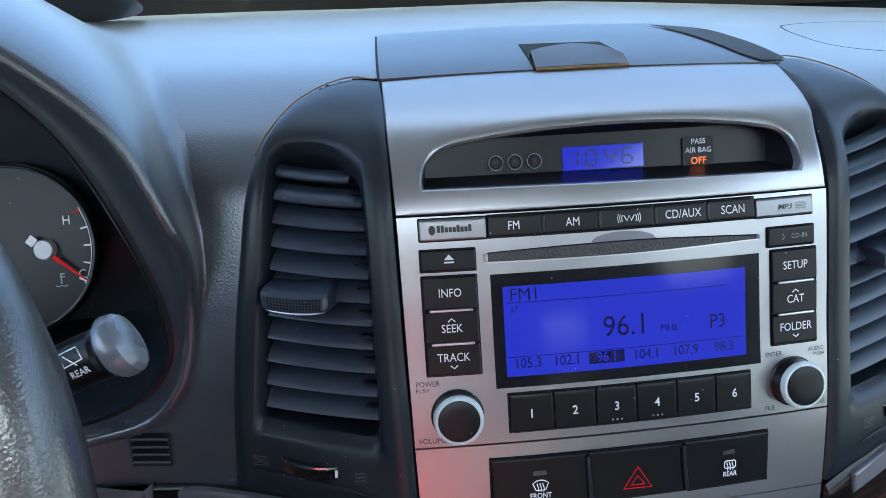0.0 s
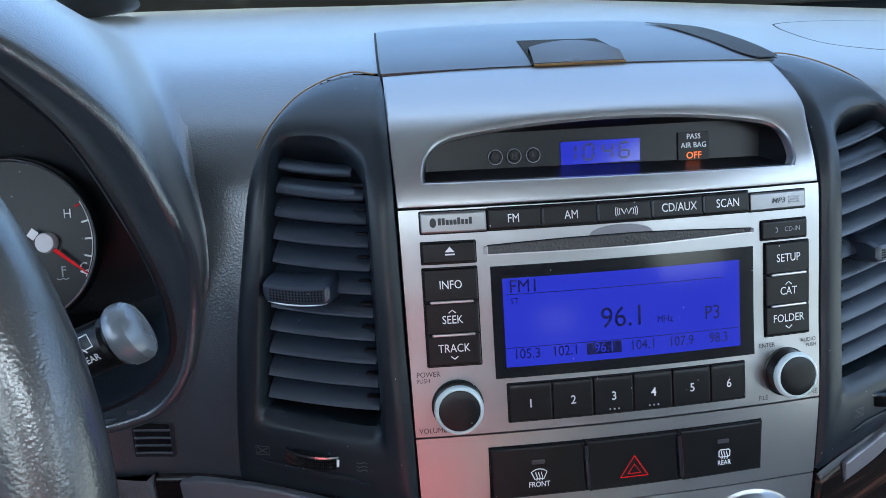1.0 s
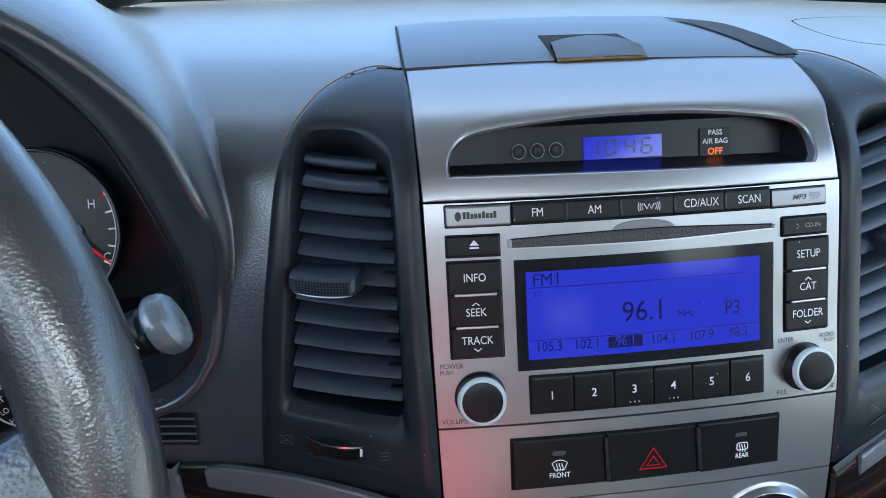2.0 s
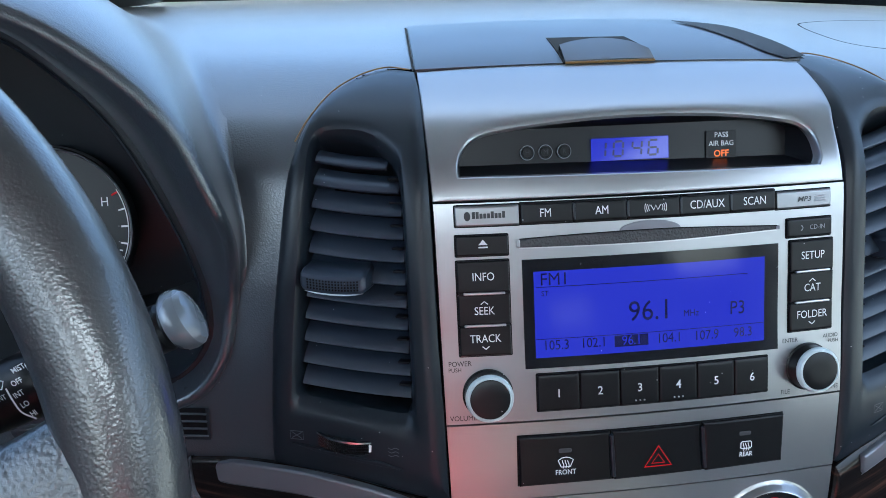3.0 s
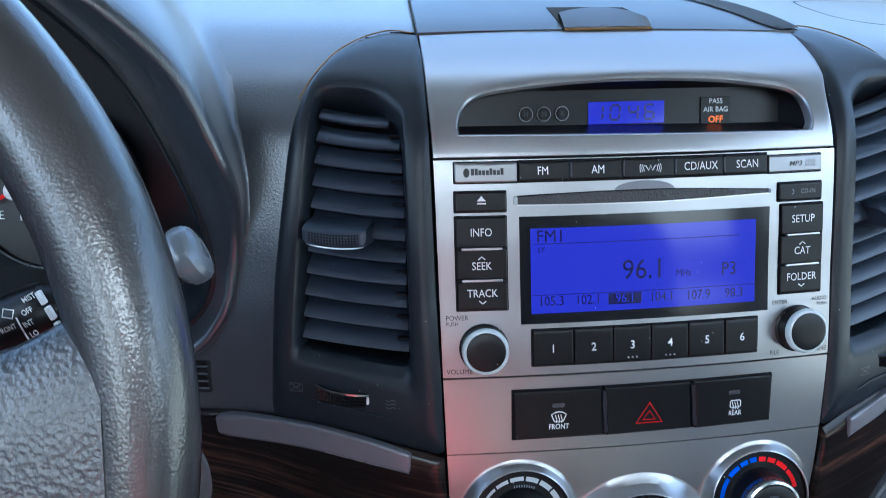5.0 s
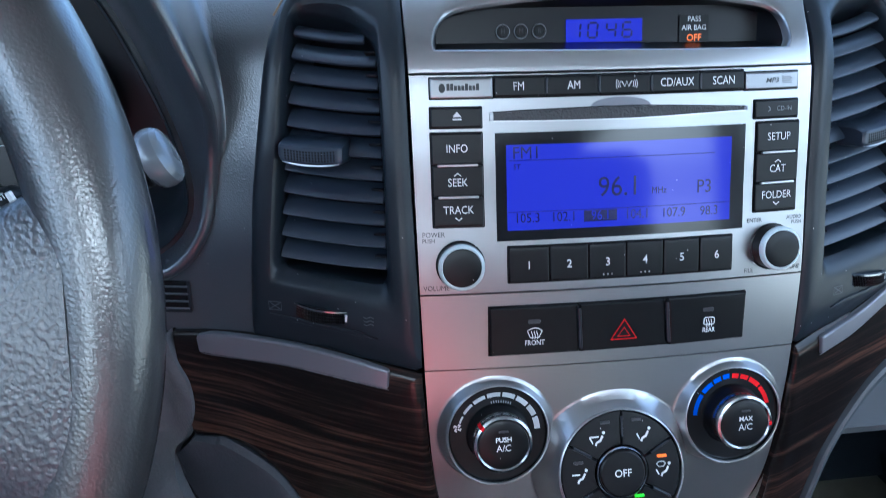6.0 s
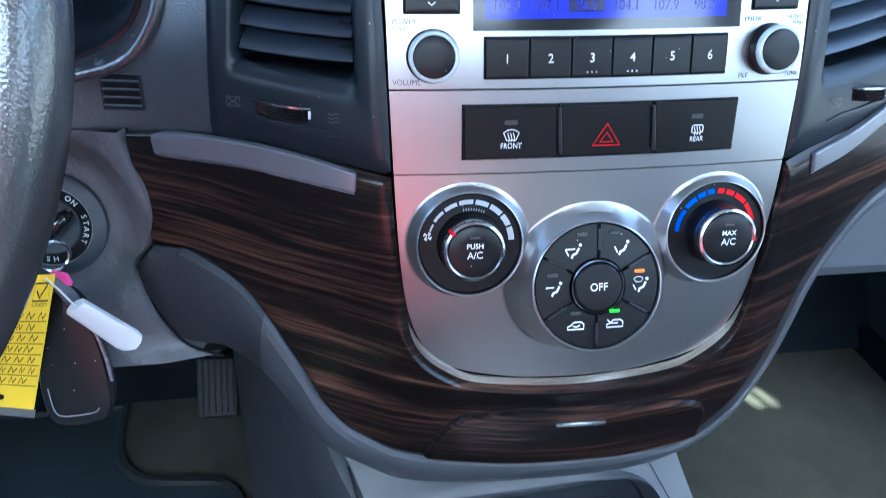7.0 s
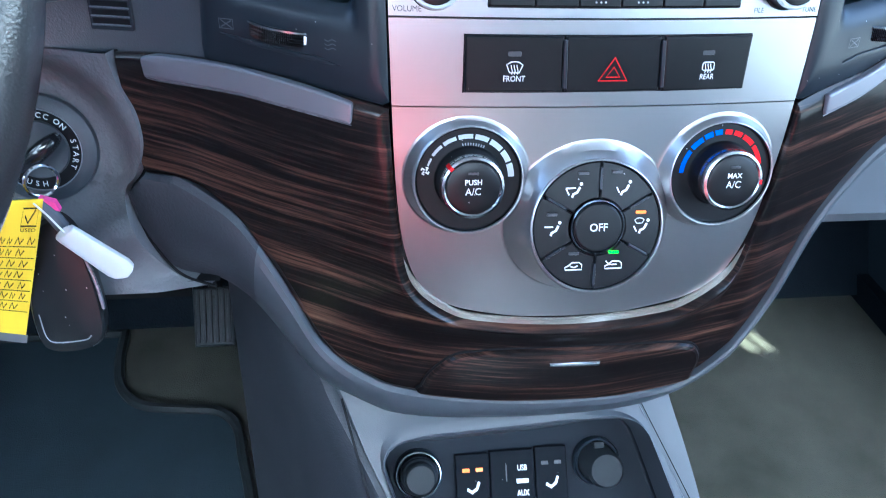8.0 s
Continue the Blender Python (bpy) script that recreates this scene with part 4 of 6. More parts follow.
def knob(d, z, parent):
    base = on(d, z, .001)
    fr = flat_frame(base, on(d, z, 1) - on(d, z, 0))
    cyl = lambda r, h: [fr(r * math.cos(a), r * math.sin(a), h) for a in np.linspace(0, 2 * math.pi, 56, endpoint=False)]
    k = put("knob", loft([cyl(.0146, -.001), cyl(.0146, .0006), cyl(.0136, .0010), cyl(.0133, .0088), cyl(.0128, .0096)], False, False), "button", parent, "round black control knob")
    put("knob_ring", loft([cyl(.0134, .0080), cyl(.0137, .0088), cyl(.0135, .0102), cyl(.0127, .0114), cyl(.0116, .0118), cyl(.0113, .0113)], False, False), "ring", k, "pale satin ring")
    put("knob_face", loft([cyl(.0115, .0105), cyl(.0113, .0115), cyl(.0100, .0119), cyl(.005, .0121)]), "button", k, "flat black face")


knob(-.0966, .7672, radio)
knob(.0992, .7675, radio)
for word, d, z, s in (("POWER", -.1118, .7846, .0029), ("PUSH", -.1148, .7812, .0024), ("VOLUME", -.1112, .7537, .0030), ("ENTER", .0872, .7838, .0026), ("AUDIO", .1140, .7843, .0024), ("PUSH", .1158, .7812, .0022), ("FILE", .0842, .7536, .0027), ("TUNE", .1150, .7536, .0027)):
    letters(word, d, z, s, .0016, on, "dark", radio, "dark printed " + word, squeeze=.95)

# ---- climate panel ----
climate = thing("climate_panel", "silver painted climate panel with three dials and a row of switches", "climate control", on(0, .552))
EDGE = [(0, .5537), (.028, .5545), (.052, .5578), (.080, .5650), (.0975, .577), (.1064, .5915), (.1125, .612), (.1158, .635), (.1182, .668), (.1196, .702), (.1210, .7494)]
eg = smooth_line(EDGE, 120)
zs = np.r_[np.linspace(.5538, .572, 16)[:-1], np.linspace(.572, .7016, 30)]
put("lower_panel", sheet(np.stack([-eg[:, 0], eg[:, 1]], 1), eg, zs, 44, .0012), "silver", climate, "silver painted panel with a rounded foot")
put("switch_panel", sheet(np.stack([-eg[:, 0], eg[:, 1]], 1), eg, np.linspace(.7024, .7492, 12), 44, .0014), "silver", climate, "silver painted strip round the switches")
put("backing", sheet([(-.117, .56), (-.121, .875)], [(.117, .56), (.121, .875)], np.linspace(.58, .874, 30), 20, -.0045, .01), "gap", climate)
sw = []
for d0, d1, e0, e1 in ((-.0803, -.0264, -.0799, -.0248), (-.0250, .0287, -.0232, .0310), (.0308, .0824, .0332, .0824)):
    out = [(e0, .7108), (e1, .7114), (d1, .7412), (d0, .7412)]
    k = put("switch", pad(inset(dense(out), .0000), .0, .0042, .0013), "button", climate, "wide black push switch")
    sw.append(k)
put("switch_gap", pad([(-.0807, .7103), (.0829, .7109), (.0829, .7417), (-.0808, .7417)], .0, .0020, .0002), "gap", climate)
for x, e in ((-.0257, -.0240), (.0297, .0321)):
    put("divider", pad([(e - .0012, .7135), (e + .0012, .7135), (x + .0012, .7395), (x - .0012, .7395)], .003, .0056, .0008), "satin", climate)
HZ = .0045
put("indicator", pad(rrect(-.0569, .7307, -.0492, .7334, .0011), .0036, HZ, .0003), "embossed", sw[0])
put("indicator", pad(rrect(.0537, .7309, .0610, .7334, .0008), .0036, HZ, .0003), "embossed", sw[2])
letters("FRONT", -.0528, .7187, .0032, HZ, on, "white", sw[0], "white printed FRONT", squeeze=.85, bold=.00004)
letters("REAR", .0582, .7189, .0030, HZ, on, "white", sw[2], "white printed REAR", squeeze=.85, bold=.00004)
c = (-.0528, .7243)
put("demist_mark", stroke([(c[0] - .0045, c[1] + .0020), (c[0] - .0022, c[1] + .0034), (c[0], c[1] + .0038), (c[0] + .0022, c[1] + .0034), (c[0] + .0045, c[1] + .0020), (c[0] + .0027, c[1] - .0022), (c[0] - .0027, c[1] - .0022)], .0006, HZ, on, True), "white", sw[0])
put("demist_mark", stroke([(.0548, .7232), (.0548, .7262), (.0556, .7270), (.0608, .7270), (.0616, .7262), (.0616, .7232), (.0608, .7226), (.0556, .7226)], .0006, HZ, on, True), "white", sw[2])
for cx, k in ((-.0528, sw[0]), (.0582, sw[2])):
    for i in (-1, 0, 1):
        put("demist_mark", stroke([(cx + i * .0016 + .0004 * math.sin(t * 5), .7212 + t * .0050) for t in np.linspace(0, 1, 9)], .0005, HZ), "white", k)
for r, wd in ((.0088, .0010), (.0042, .0008)):
    put("warning_triangle", stroke([(.0030 - r * .93, .7203 - r * .42 + .001), (.0030 + r * .93, .7203 - r * .42 + .001), (.0030, .7203 + r * 1.12)], wd, HZ, on, True), "red", sw[1], "red triangle")


def disc(fr, r, h, n=72):
    return [fr(r * math.cos(a), r * math.sin(a), h) for a in np.linspace(0, 2 * math.pi, n, endpoint=False)]


def arc_band(fr, r0, r1, a0, a1, h, n=8):
    aa = np.radians(np.linspace(a0, a1, n))
    v = [fr(r0 * math.cos(a), r0 * math.sin(a), h) for a in aa] + [fr(r1 * math.cos(a), r1 * math.sin(a), h) for a in aa]
    return v, [(i, i + 1, n + i + 1, n + i) for i in range(n - 1)]


def flare(fr, d0, z0, r_top, r_foot, h_top, n=72, squash=1.0):
    """A bezel that grows out of the silver panel: its foot lies on the panel."""
    foot = [on(d0 + r_foot * math.cos(a), z0 + r_foot * math.sin(a) * squash, .0010) for a in np.linspace(0, 2 * math.pi, n, endpoint=False)]
    mid = [on(d0 + (r_foot - .002) * math.cos(a), z0 + (r_foot - .002) * math.sin(a) * squash, .0016) for a in np.linspace(0, 2 * math.pi, n, endpoint=False)]
    t1, t2, t3 = disc(fr, r_top + .0018, h_top - .0010, n), disc(fr, r_top + .0008, h_top, n), disc(fr, r_top, h_top - .0004, n)
    m2 = [np.array(a) * .35 + np.array(b) * .65 for a, b in zip(mid, disc(fr, r_top + .0026, h_top - .0035, n))]
    return loft([foot, mid, m2, t1, t2, t3, disc(fr, r_top - .0002, h_top - .006, n)], False, False)


TILT = (0, -math.cos(radians(15)), math.sin(radians(15)))


def dial(d, word, marks, pointer, label):
    fr = flat_frame((CX + d, .3385, .6620), TILT)
    dl = put("dial", flare(fr, d, .6590, .0313, .0388, .0034), "silver", climate, label)
    put("dial_well", loft([disc(fr, .0313, .0030), disc(fr, .0306, .0010), disc(fr, .0300, .0006), disc(fr, .0200, .0006), disc(fr, .0196, .0010), disc(fr, .0186, .0030), disc(fr, .0176, .0120)], False, False), "button", dl, "black dial ring")
    put("dial_rim", loft([disc(fr, .0317, .0020), disc(fr, .0320, .0032), disc(fr, .0314, .0036), disc(fr, .0310, .0026)], False, False), "bright", dl, "thin bright rim")
    for a0, a1, r0, r1, mt in marks:
        put("scale_mark", arc_band(fr, r0 * .953, r1 * .953, a0, a1, .0009), "mark" if mt == "white" else mt, dl)
    put("dial_knob", loft([disc(fr, .0178, .0100), disc(fr, .0184, .0150), disc(fr, .0178, .0180), disc(fr, .0164, .0186), disc(fr, .0155, .0180)], False, False), "dullchrome", dl, "chrome knob ring")
    face = put("dial_button", loft([disc(fr, .0156, .0170), disc(fr, .0152, .0182), disc(fr, .0140, .0187), disc(fr, .007, .0189)]), "button", dl, "round black push button")
    w = lambda a, b, h=0.0: fr(a, b, h)
    letters(word, 0, .0034, .0030, .0191, w, "white", face, "white printed " + word, bold=.00008)
    letters("A/C", 0, -.0020, .0042, .0191, w, "white", face, "white printed letters", squeeze=.95, bold=.00003)
    put("indicator", pad(rrect(-.0030, .0079, .0030, .0092, .0004), .0184, .0192, .0002, w), "embossed", face)
    a = radians(pointer)
    put("pointer", loft([
        [fr(r * math.cos(a) - o * math.sin(a), r * math.sin(a) + o * math.cos(a), h) for o in (-.0012, .0012)] for r, h in ((.0158, .0190), (.0176, .0188), (.0187, .0165), (.0187, .0120))], False, False, False), "red", dl, "red pointer")
    for i in range(9):
        a2 = radians(100 - i * 4.2) if word == "PUSH" else None
        if a2:
            put("scale_tick", arc_band(fr, .0202, .0218, math.degrees(a2) - .9, math.degrees(a2) + .9, .0011, 3), "dim", dl)
    return dl, fr


fan = [(160, 149, .0258, .0270, "white"), (145, 128, .0258, .0276, "white"), (125, 107, .0256, .0279, "white"), (104, 85, .0254, .0281, "white"), (82, 64, .0252, .0282, "white"), (61, 43, .0250, .0283, "white"), (40, 24, .0248, .0283, "white"), (21, 3, .0245, .0283, "white")]
dl, fr = dial(-.0762, "PUSH", fan, 138, "silver rimmed fan dial with a chrome ringed knob")
for i in range(4):
    a = i * math.pi / 2 + .4
    put("fan_mark", stroke([(-.0252 + .0006 * math.cos(a), .0058 + .0006 * math.sin(a)), (-.0252 + .0024 * math.cos(a + .4), .0058 + .0024 * math.sin(a + .4)), (-.0252 + .0022 * math.cos(a + 1.0), .0058 + .0022 * math.sin(a + 1.0))], .0011, .0010, fr), "white", dl)
temp = [(178, 145, .0242, .0272, "blue"), (141, 122, .0244, .0276, "blue"), (119, 107, .0248, .0280, "blue"), (104, 94, .0250, .0282, "blue"), (90, 80, .0250, .0282, "red"), (77, 65, .0250, .0281, "red"), (62, 44, .0248, .0280, "red"), (41, 12, .0246, .0276, "red")]
dial(.0772, "MAX", temp, -3, "silver rimmed temperature dial with a chrome ringed knob")

# centre dial of mode keys
NC = (0, -1, .41)
fc = flat_frame((CX, .3225, .6370), NC)
md = put("mode_dial", flare(fc, .0, .6295, .0398, .0540, .0022, 96, 1.0), "silver", climate, "raised silver bezel round the mode keys")
put("mode_rim", loft([disc(fc, .0397, .0010), disc(fc, .0402, .0026), disc(fc, .0395, .0030), disc(fc, .0391, .0018)], False, False), "bright", md, "thin bright rim")
put("mode_well", loft([disc(fc, .0398, -.001), disc(fc, .0396, -.0012), disc(fc, .01, -.0012)]), "gap", md)
w = lambda a, b, h=0.0: fc(a, b, h)


def wedge(a0, a1, h=.0016):
    g0, g1 = np.radians([a0, a1])
    rows = []
    for k, hh in ((0.0, -.0012), (.0, h - .0007), (.0006, h)):
        lp = []
        for r, rev in ((.0386 - k, False), (.0172 + k, True)):
            aa = np.linspace(g0 + (.0005 + k) / r, g1 - (.0005 + k) / r, 26)
            lp += [fc(r * math.cos(a), r * math.sin(a), hh + (.0008 * ((.0386 - r) / .0214))) for a in (aa[::-1] if rev else aa)]
        rows.append(lp)
    v, f = loft(rows, False, False)
    n = 52
    k = len(v) - n
    f += [(k + i, k + i + 1, k + n - 2 - i, k + n - 1 - i) for i in range(25)]
    return v, f


HM = .0030
cuts = [88, 30, -30, -92, -150, -210, -272]
names = []
for i in range(6):
    names.append(put("mode_button", wedge(cuts[i + 1], cuts[i]), "button", md, "black wedge-shaped mode key"))
for a in cuts[:6]:
    ar = radians(a)
    ux, uy = math.cos(ar), math.sin(ar)
    put("divider", pad([(r * ux - s * uy * .0009, r * uy + s * ux * .0009) for r, s in ((.0225, -1), (.0355, -1), (.0355, 1), (.0225, 1))], .0, .0034, .0006, w), "satin", md)
put("off_ring", loft([disc(fc, .0168, .0), disc(fc, .0164, .0034), disc(fc, .0157, .0042), disc(fc, .0148, .0030)], False, False), "dullchrome", md, "satin chrome ring")
offb = put("off_button", loft([disc(fc, .0148, .002), disc(fc, .0145, .0040), disc(fc, .0135, .0046), disc(fc, .006, .0048)]), "button", md, "round black OFF key")
letters("OFF", .0, .0, .0048, .0051, w, "white", offb, "white printed OFF", squeeze=.95, bold=.00005)


def seat_mark(x, y, parent, arrows):
    put("mode_mark", stroke([(x + .0034, y + .0026), (x + .0018, y - .0004), (x - .0006, y - .0016), (x - .0012, y - .0034)], .0014, HM, w), "white", parent)
    put("mode_mark", pad(ring2(x + .0042, y + .0044, .0010, 10), HM - .0004, HM, .0001, w), "white", parent)
    for a in arrows:
        put("mode_mark", stroke([(x + a[0], y + a[1]), (x + a[2], y + a[3])], .0009, HM, w), "white", parent)


for k, x, y, ar in ((5, -.0150, .0216, ((-.0050, .0020, .0010, .0022), (-.0050, .0020, -.0030, -.0020))), (0, .0145, .0222, ((-.0040, .0016, -.0022, -.0020),)), (4, -.0272, -.0010, ((-.0050, .0020, .0002, .0020),)), (1, .0268, -.0012, ((-.0046, .0012, -.0028, -.0022),))):
    seat_mark(x, y, names[k], ar)
put("mode_mark", stroke([(.0226, .0036), (.0240, .0046), (.0256, .0048), (.0272, .0046), (.0284, .0036), (.0272, .0016), (.0240, .0016)], .0005, HM, w, True), "white", names[1])
for k, x in ((3, -.0138), (2, .0108)):
    y = -.0238
    put("car_mark", stroke([(x - .0052, y - .0018), (x - .0052, y - .0002), (x - .0030, y + .0008), (x - .0010, y + .0026), (x + .0034, y + .0026), (x + .0050, y + .0012), (x + .0050, y - .0018)], .0008, HM, w, True), "white", names[k])
    put("car_mark", stroke([(x - .0018, y + .0002), (x + .0004, y - .0004), (x + .0026, y + .0006)] if k == 3 else [(x - .0048, y + .0030), (x - .0026, y + .0006), (x + .0020, y + .0006)], .0008, HM, w), "white", names[k])
for k, x, y, mt in ((5, -.0094, .0322, "embossed"), (0, .0107, .0326, "embossed"), (4, -.0277, .0082, "embossed"), (1, .0264, .0082, "orange"), (3, -.0137, -.0158, "embossed"), (2, .0108, -.0157, "green")):
    put("indicator", pad(rrect(x - .0031, y - .0009, x + .0031, y + .0009, .0005), .0014, HM, .0003, w), mt, names[k], "lit indicator bar" if mt != "embossed" else "")

# ---- wood trim, inlays, drawer, grey surround ----
UP = [(-.2745, .7146), (-.2243, .7158), (-.1796, .7104), (-.126, .7016), (-.1222, .7006), (-.1213, .6985), (-.1203, .680), (-.1166, .636), (-.1073, .5915), (-.0818, .5652), (-.0537, .5566), (0, .5525),
      (.0537, .5566), (.0815, .5648), (.1069, .5905), (.1164, .634), (.1203, .680), (.1213, .6990), (.1222, .7010), (.126, .7025), (.139, .7062), (.168, .7130), (.196, .7262), (.26, .752)]
LOW = [(-.2692, .640), (-.247, .6385), (-.232, .632), (-.2195, .621), (-.217, .6185), (-.2145, .615), (-.203, .598), (-.184, .561), (-.167, .526), (-.144, .505), (-.101, .488), (-.034, .4766),
       (.0257, .4744), (.062, .477), (.094, .4853), (.126, .5185), (.1451, .5534), (.151, .573), (.153, .58), (.155, .587), (.161, .606), (.1826, .640), (.2114, .665), (.27, .684)]
upl, lowl = spline(UP, 9), spline(LOW, 9)
trim = thing("wood_trim", "glossy dark striped wood-look trim curving round the climate panel", "trim panel", on(0, .476))
rows = []
roll = 1 - step(upl[:, 1], .580, .625)      # a rounded lip round the climate panel only
for k, h, g in ((0, -.005, -.005), (.0, .0008, .0020), (.024, .0042, .0036), (.048, .0075, .0044), (.065, .0098, .0046), (.080, .0108, .0047), (.10, .0110, .0048), (.15, .0090, .0048), (.25, .0060, .0048), (.4, .0046, .0046),
                (.6, .0046, .0046), (.8, .0044, .0044), (.95, .0034, .0034), (1.0, .0005, .0005), (1.0, -.004, -.004)):
    rows.append([on(*(a * (1 - k) + b * k), h * q + g * (1 - q)) for a, b, q in zip(upl, lowl, roll)])
put("veneer", loft(rows, False, False, False), "wood", trim, "dark brown striped veneer under clear lacquer")
# pale metallic strip that paints the highlight on the lacquered lip
low_i = np.where(upl[:, 1] < .624)[0]
rows = []
for k, h in ((0, .0004), (.002, .0016), (.016, .0036), (.027, .0052), (.031, .0057), (.034, .0050)):
    rows.append([on(*(upl[i] * (1 - k * roll[i]) + lowl[i] * k * roll[i]), .0006 + (h - .0004) * roll[i]) for i in low_i])
put("edge_roll", loft(rows, False, False, False), "bead", trim, "pale polished edge under the climate panel")
for s in (1, -1):
    if s > 0:
        t0 = smooth_line([(-.2585, .7138), (-.2458, .7160), (-.2052, .7146), (-.171, .7098), (-.1500, .7052), (-.1395, .7026)], 40)
        b0 = smooth_line([(-.2575, .7030), (-.2474, .7015), (-.2064, .6998), (-.1718, .6951), (-.1500, .6918), (-.1405, .6905)], 40)
    else:
        t0 = smooth_line([(-.2500, .7470), (-.225, .7385), (-.1962, .7248), (-.168, .7120), (-.150, .7070), (-.1392, .7040)], 40)
        b0 = smooth_line([(-.2500, .7370), (-.227, .7280), (-.1983, .7140), (-.1702, .7000), (-.152, .6945), (-.1402, .6915)], 40)
    o = np.vstack([b0[::3], t0[::-3]])
    o = dense(o, .004)
    for cut in range(3):
        o = np.stack([o * .75 + np.roll(o, -1, 0) * .25, o * .25 + np.roll(o, -1, 0) * .75], 1).reshape(-1, 2)
    ww = lambda d, z, h=0.0: on(s * d, z, h)
    o = even(o, 150, True)
    inl = put("inlay", pad(o, .002, .0072, .0014, ww), "inlaid", trim, "silver grey inlaid strip")
    rim = np.vstack([t0[:1] - (0, .002), b0 - (0, .0006)])
    put("inlay_edge", stroke(even(rim, 60), .0007, .0056, ww), "pale", inl, "thin pale edge")
DRAW = [(-.1010, .4925), (-.0990, .4985), (-.0935, .5110), (-.0787, .5250), (-.062, .5285), (-.04, .5298), (0, .5296), (.05, .5282), (.0830, .5262), (.0950, .5215), (.0998, .5110), (.0980, .4985), (.0945, .4900),
        (.06, .4820), (.0257, .4792), (-.034, .4812), (-.07, .4860)]
dr = smooth_line(DRAW, 120, True)
dr = dr[::-1]
drawer = thing("tray_drawer", "closed dark wood-look drawer with a chrome pull", "drawer", on(0, .480))
put("drawer_gap", pad(inset(dr, -.0012), .002, .0058, .0002), "gap", drawer)
put("drawer_front", pad(dr, .003, .0096, .0030), "wood", drawer, "glossy dark wood-look front")
put("pull", pad([(-.0126, .5180), (.0228, .5168), (.0230, .5202), (-.0126, .5208)], .006, .0130, .0012), "chrome", drawer, "slim chrome pull")

OUTER = [(-.2900, .6184), (-.2880, .600), (-.2870, .5861), (-.277, .564), (-.2640, .5540), (-.2381, .5548), (-.2129, .5356), (-.1883, .4995), (-.1697, .4727), (-.1413, .4566), (-.0986, .4401), (-.0263, .4325), (.0381, .4325),
         (.0744, .446), (.1066, .4732), (.1375, .5141), (.1605, .5536), (.174, .5985), (.1923, .6295), (.2208, .6449), (.285, .658)]
INNER = [(-.2692, .640), (-.2680, .6395), (-.262, .6393), (-.255, .639), (-.247, .6385), (-.2185, .620), (-.203, .598), (-.184, .561), (-.167, .526), (-.144, .505), (-.101, .488), (-.034, .4766), (.0257, .4744),
         (.062, .477), (.094, .4853), (.126, .5185), (.1451, .5534), (.161, .606), (.1826, .640), (.2114, .665), (.27, .684)]
il, ol = spline(INNER, 9), spline(OUTER, 9)
sur = thing("lower_surround", "dark grey plastic surround under the wood trim", "trim panel", on(0, .43))
rows = []
for k, h in ((0, -.003), (0, .0020), (.05, .0052), (.15, .0068), (.35, .0065), (.6, .0035), (.85, -.0035), (1.0, -.012)):
    rows.append([on(*(a * (1 - k) + b * k), h) for a, b in zip(il, ol)])
back = [on(*b, -.012) for b in ol]
rows.append([p + np.array((0, .04, -.004)) for p in back])
rows.append([p + np.array((0, .16, -.006)) for p in back])
cutp = int(np.argmin(np.hypot(ol[:, 0] + .2129, ol[:, 1] - .5356)))
put("knee_pad", loft([r[:cutp + 1] for r in rows], False, False, False), "bolster", sur, "dark grey padded knee bolster")
put("edge_band", loft([r[cutp:] for r in rows], False, False, False), "console", sur, "dark grey moulded band")

# ---- driver's lower panel with the ignition ----
IGN = (-.3318, .6525)
lowp = thing("column_panel", "dark grey grained lower panel round the ignition", "trim panel", (CX - .35, .39, .56))
edge_r = [(-.236, .5560), (-.2588, .562), (-.272, .580), (-.2790, .600), (-.2815, .6244), (-.2710, .640), (-.2640, .660), (-.2645, .680), (-.2705, .696), (-.2745, .7125), (-.2750, .7155)]
er = smooth_line(edge_r, 80)
v = []
zs = np.linspace(.556, .7155, 70)
for z in zs:
    r = np.interp(z, er[:, 1], er[:, 0])
    for k in np.linspace(0, 1, 80):
        d = -.62 + (r + .62) * k
        q = math.hypot(d - IGN[0], z - IGN[1])
        dish = .016 * (1 - step(q, .040, .066)) + .010 * step(z, .60, .556)
        lip = .009 * step(d, r - .003, r + .0001)
        near = step(d, r - .045, r)
        v.append((CX + d, (.3905 + .25 * (z - .65)) * (1 - near) + (face_y(r, z) - .0068) * near + dish + lip, z))
put("panel", (v, grid_faces(70, 80)), "greyrib", lowp, "dark grey grained plastic")
# black sheet added below the panel to keep the footwell dark
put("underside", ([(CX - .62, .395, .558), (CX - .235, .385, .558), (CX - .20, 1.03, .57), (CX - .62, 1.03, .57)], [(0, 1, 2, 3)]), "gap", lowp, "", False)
put("panel_seam", tube([(CX + a, face_y(a, b) + .0005, b) for a, b in er], .0010, 6), "gap", lowp)
ig = thing("ignition_switch", "black ignition lock with white position lettering", "ignition switch", (CX + IGN[0], .40, IGN[1]))
fi = flat_frame((CX + IGN[0], .4035, IGN[1]), (.0, -1, .25))
put("collar", loft([disc(fi, .0338, -.002), disc(fi, .0334, .0022), disc(fi, .0322, .0032), disc(fi, .0290, .0044), disc(fi, .0258, .0050), disc(fi, .0252, .0040)], False, False), "console", ig, "dark grey tapered collar")
put("collar_line", loft([disc(fi, .0257, .0046), disc(fi, .0254, .0053), disc(fi, .0250, .0048)], False, False), "dim", ig, "thin pale line inside the collar")
plate = put("legend_ring", loft([disc(fi, .0254, .001), disc(fi, .0250, .0042), disc(fi, .0182, .0036), disc(fi, .0178, .001)], False, False), "gap", ig, "black legend ring")
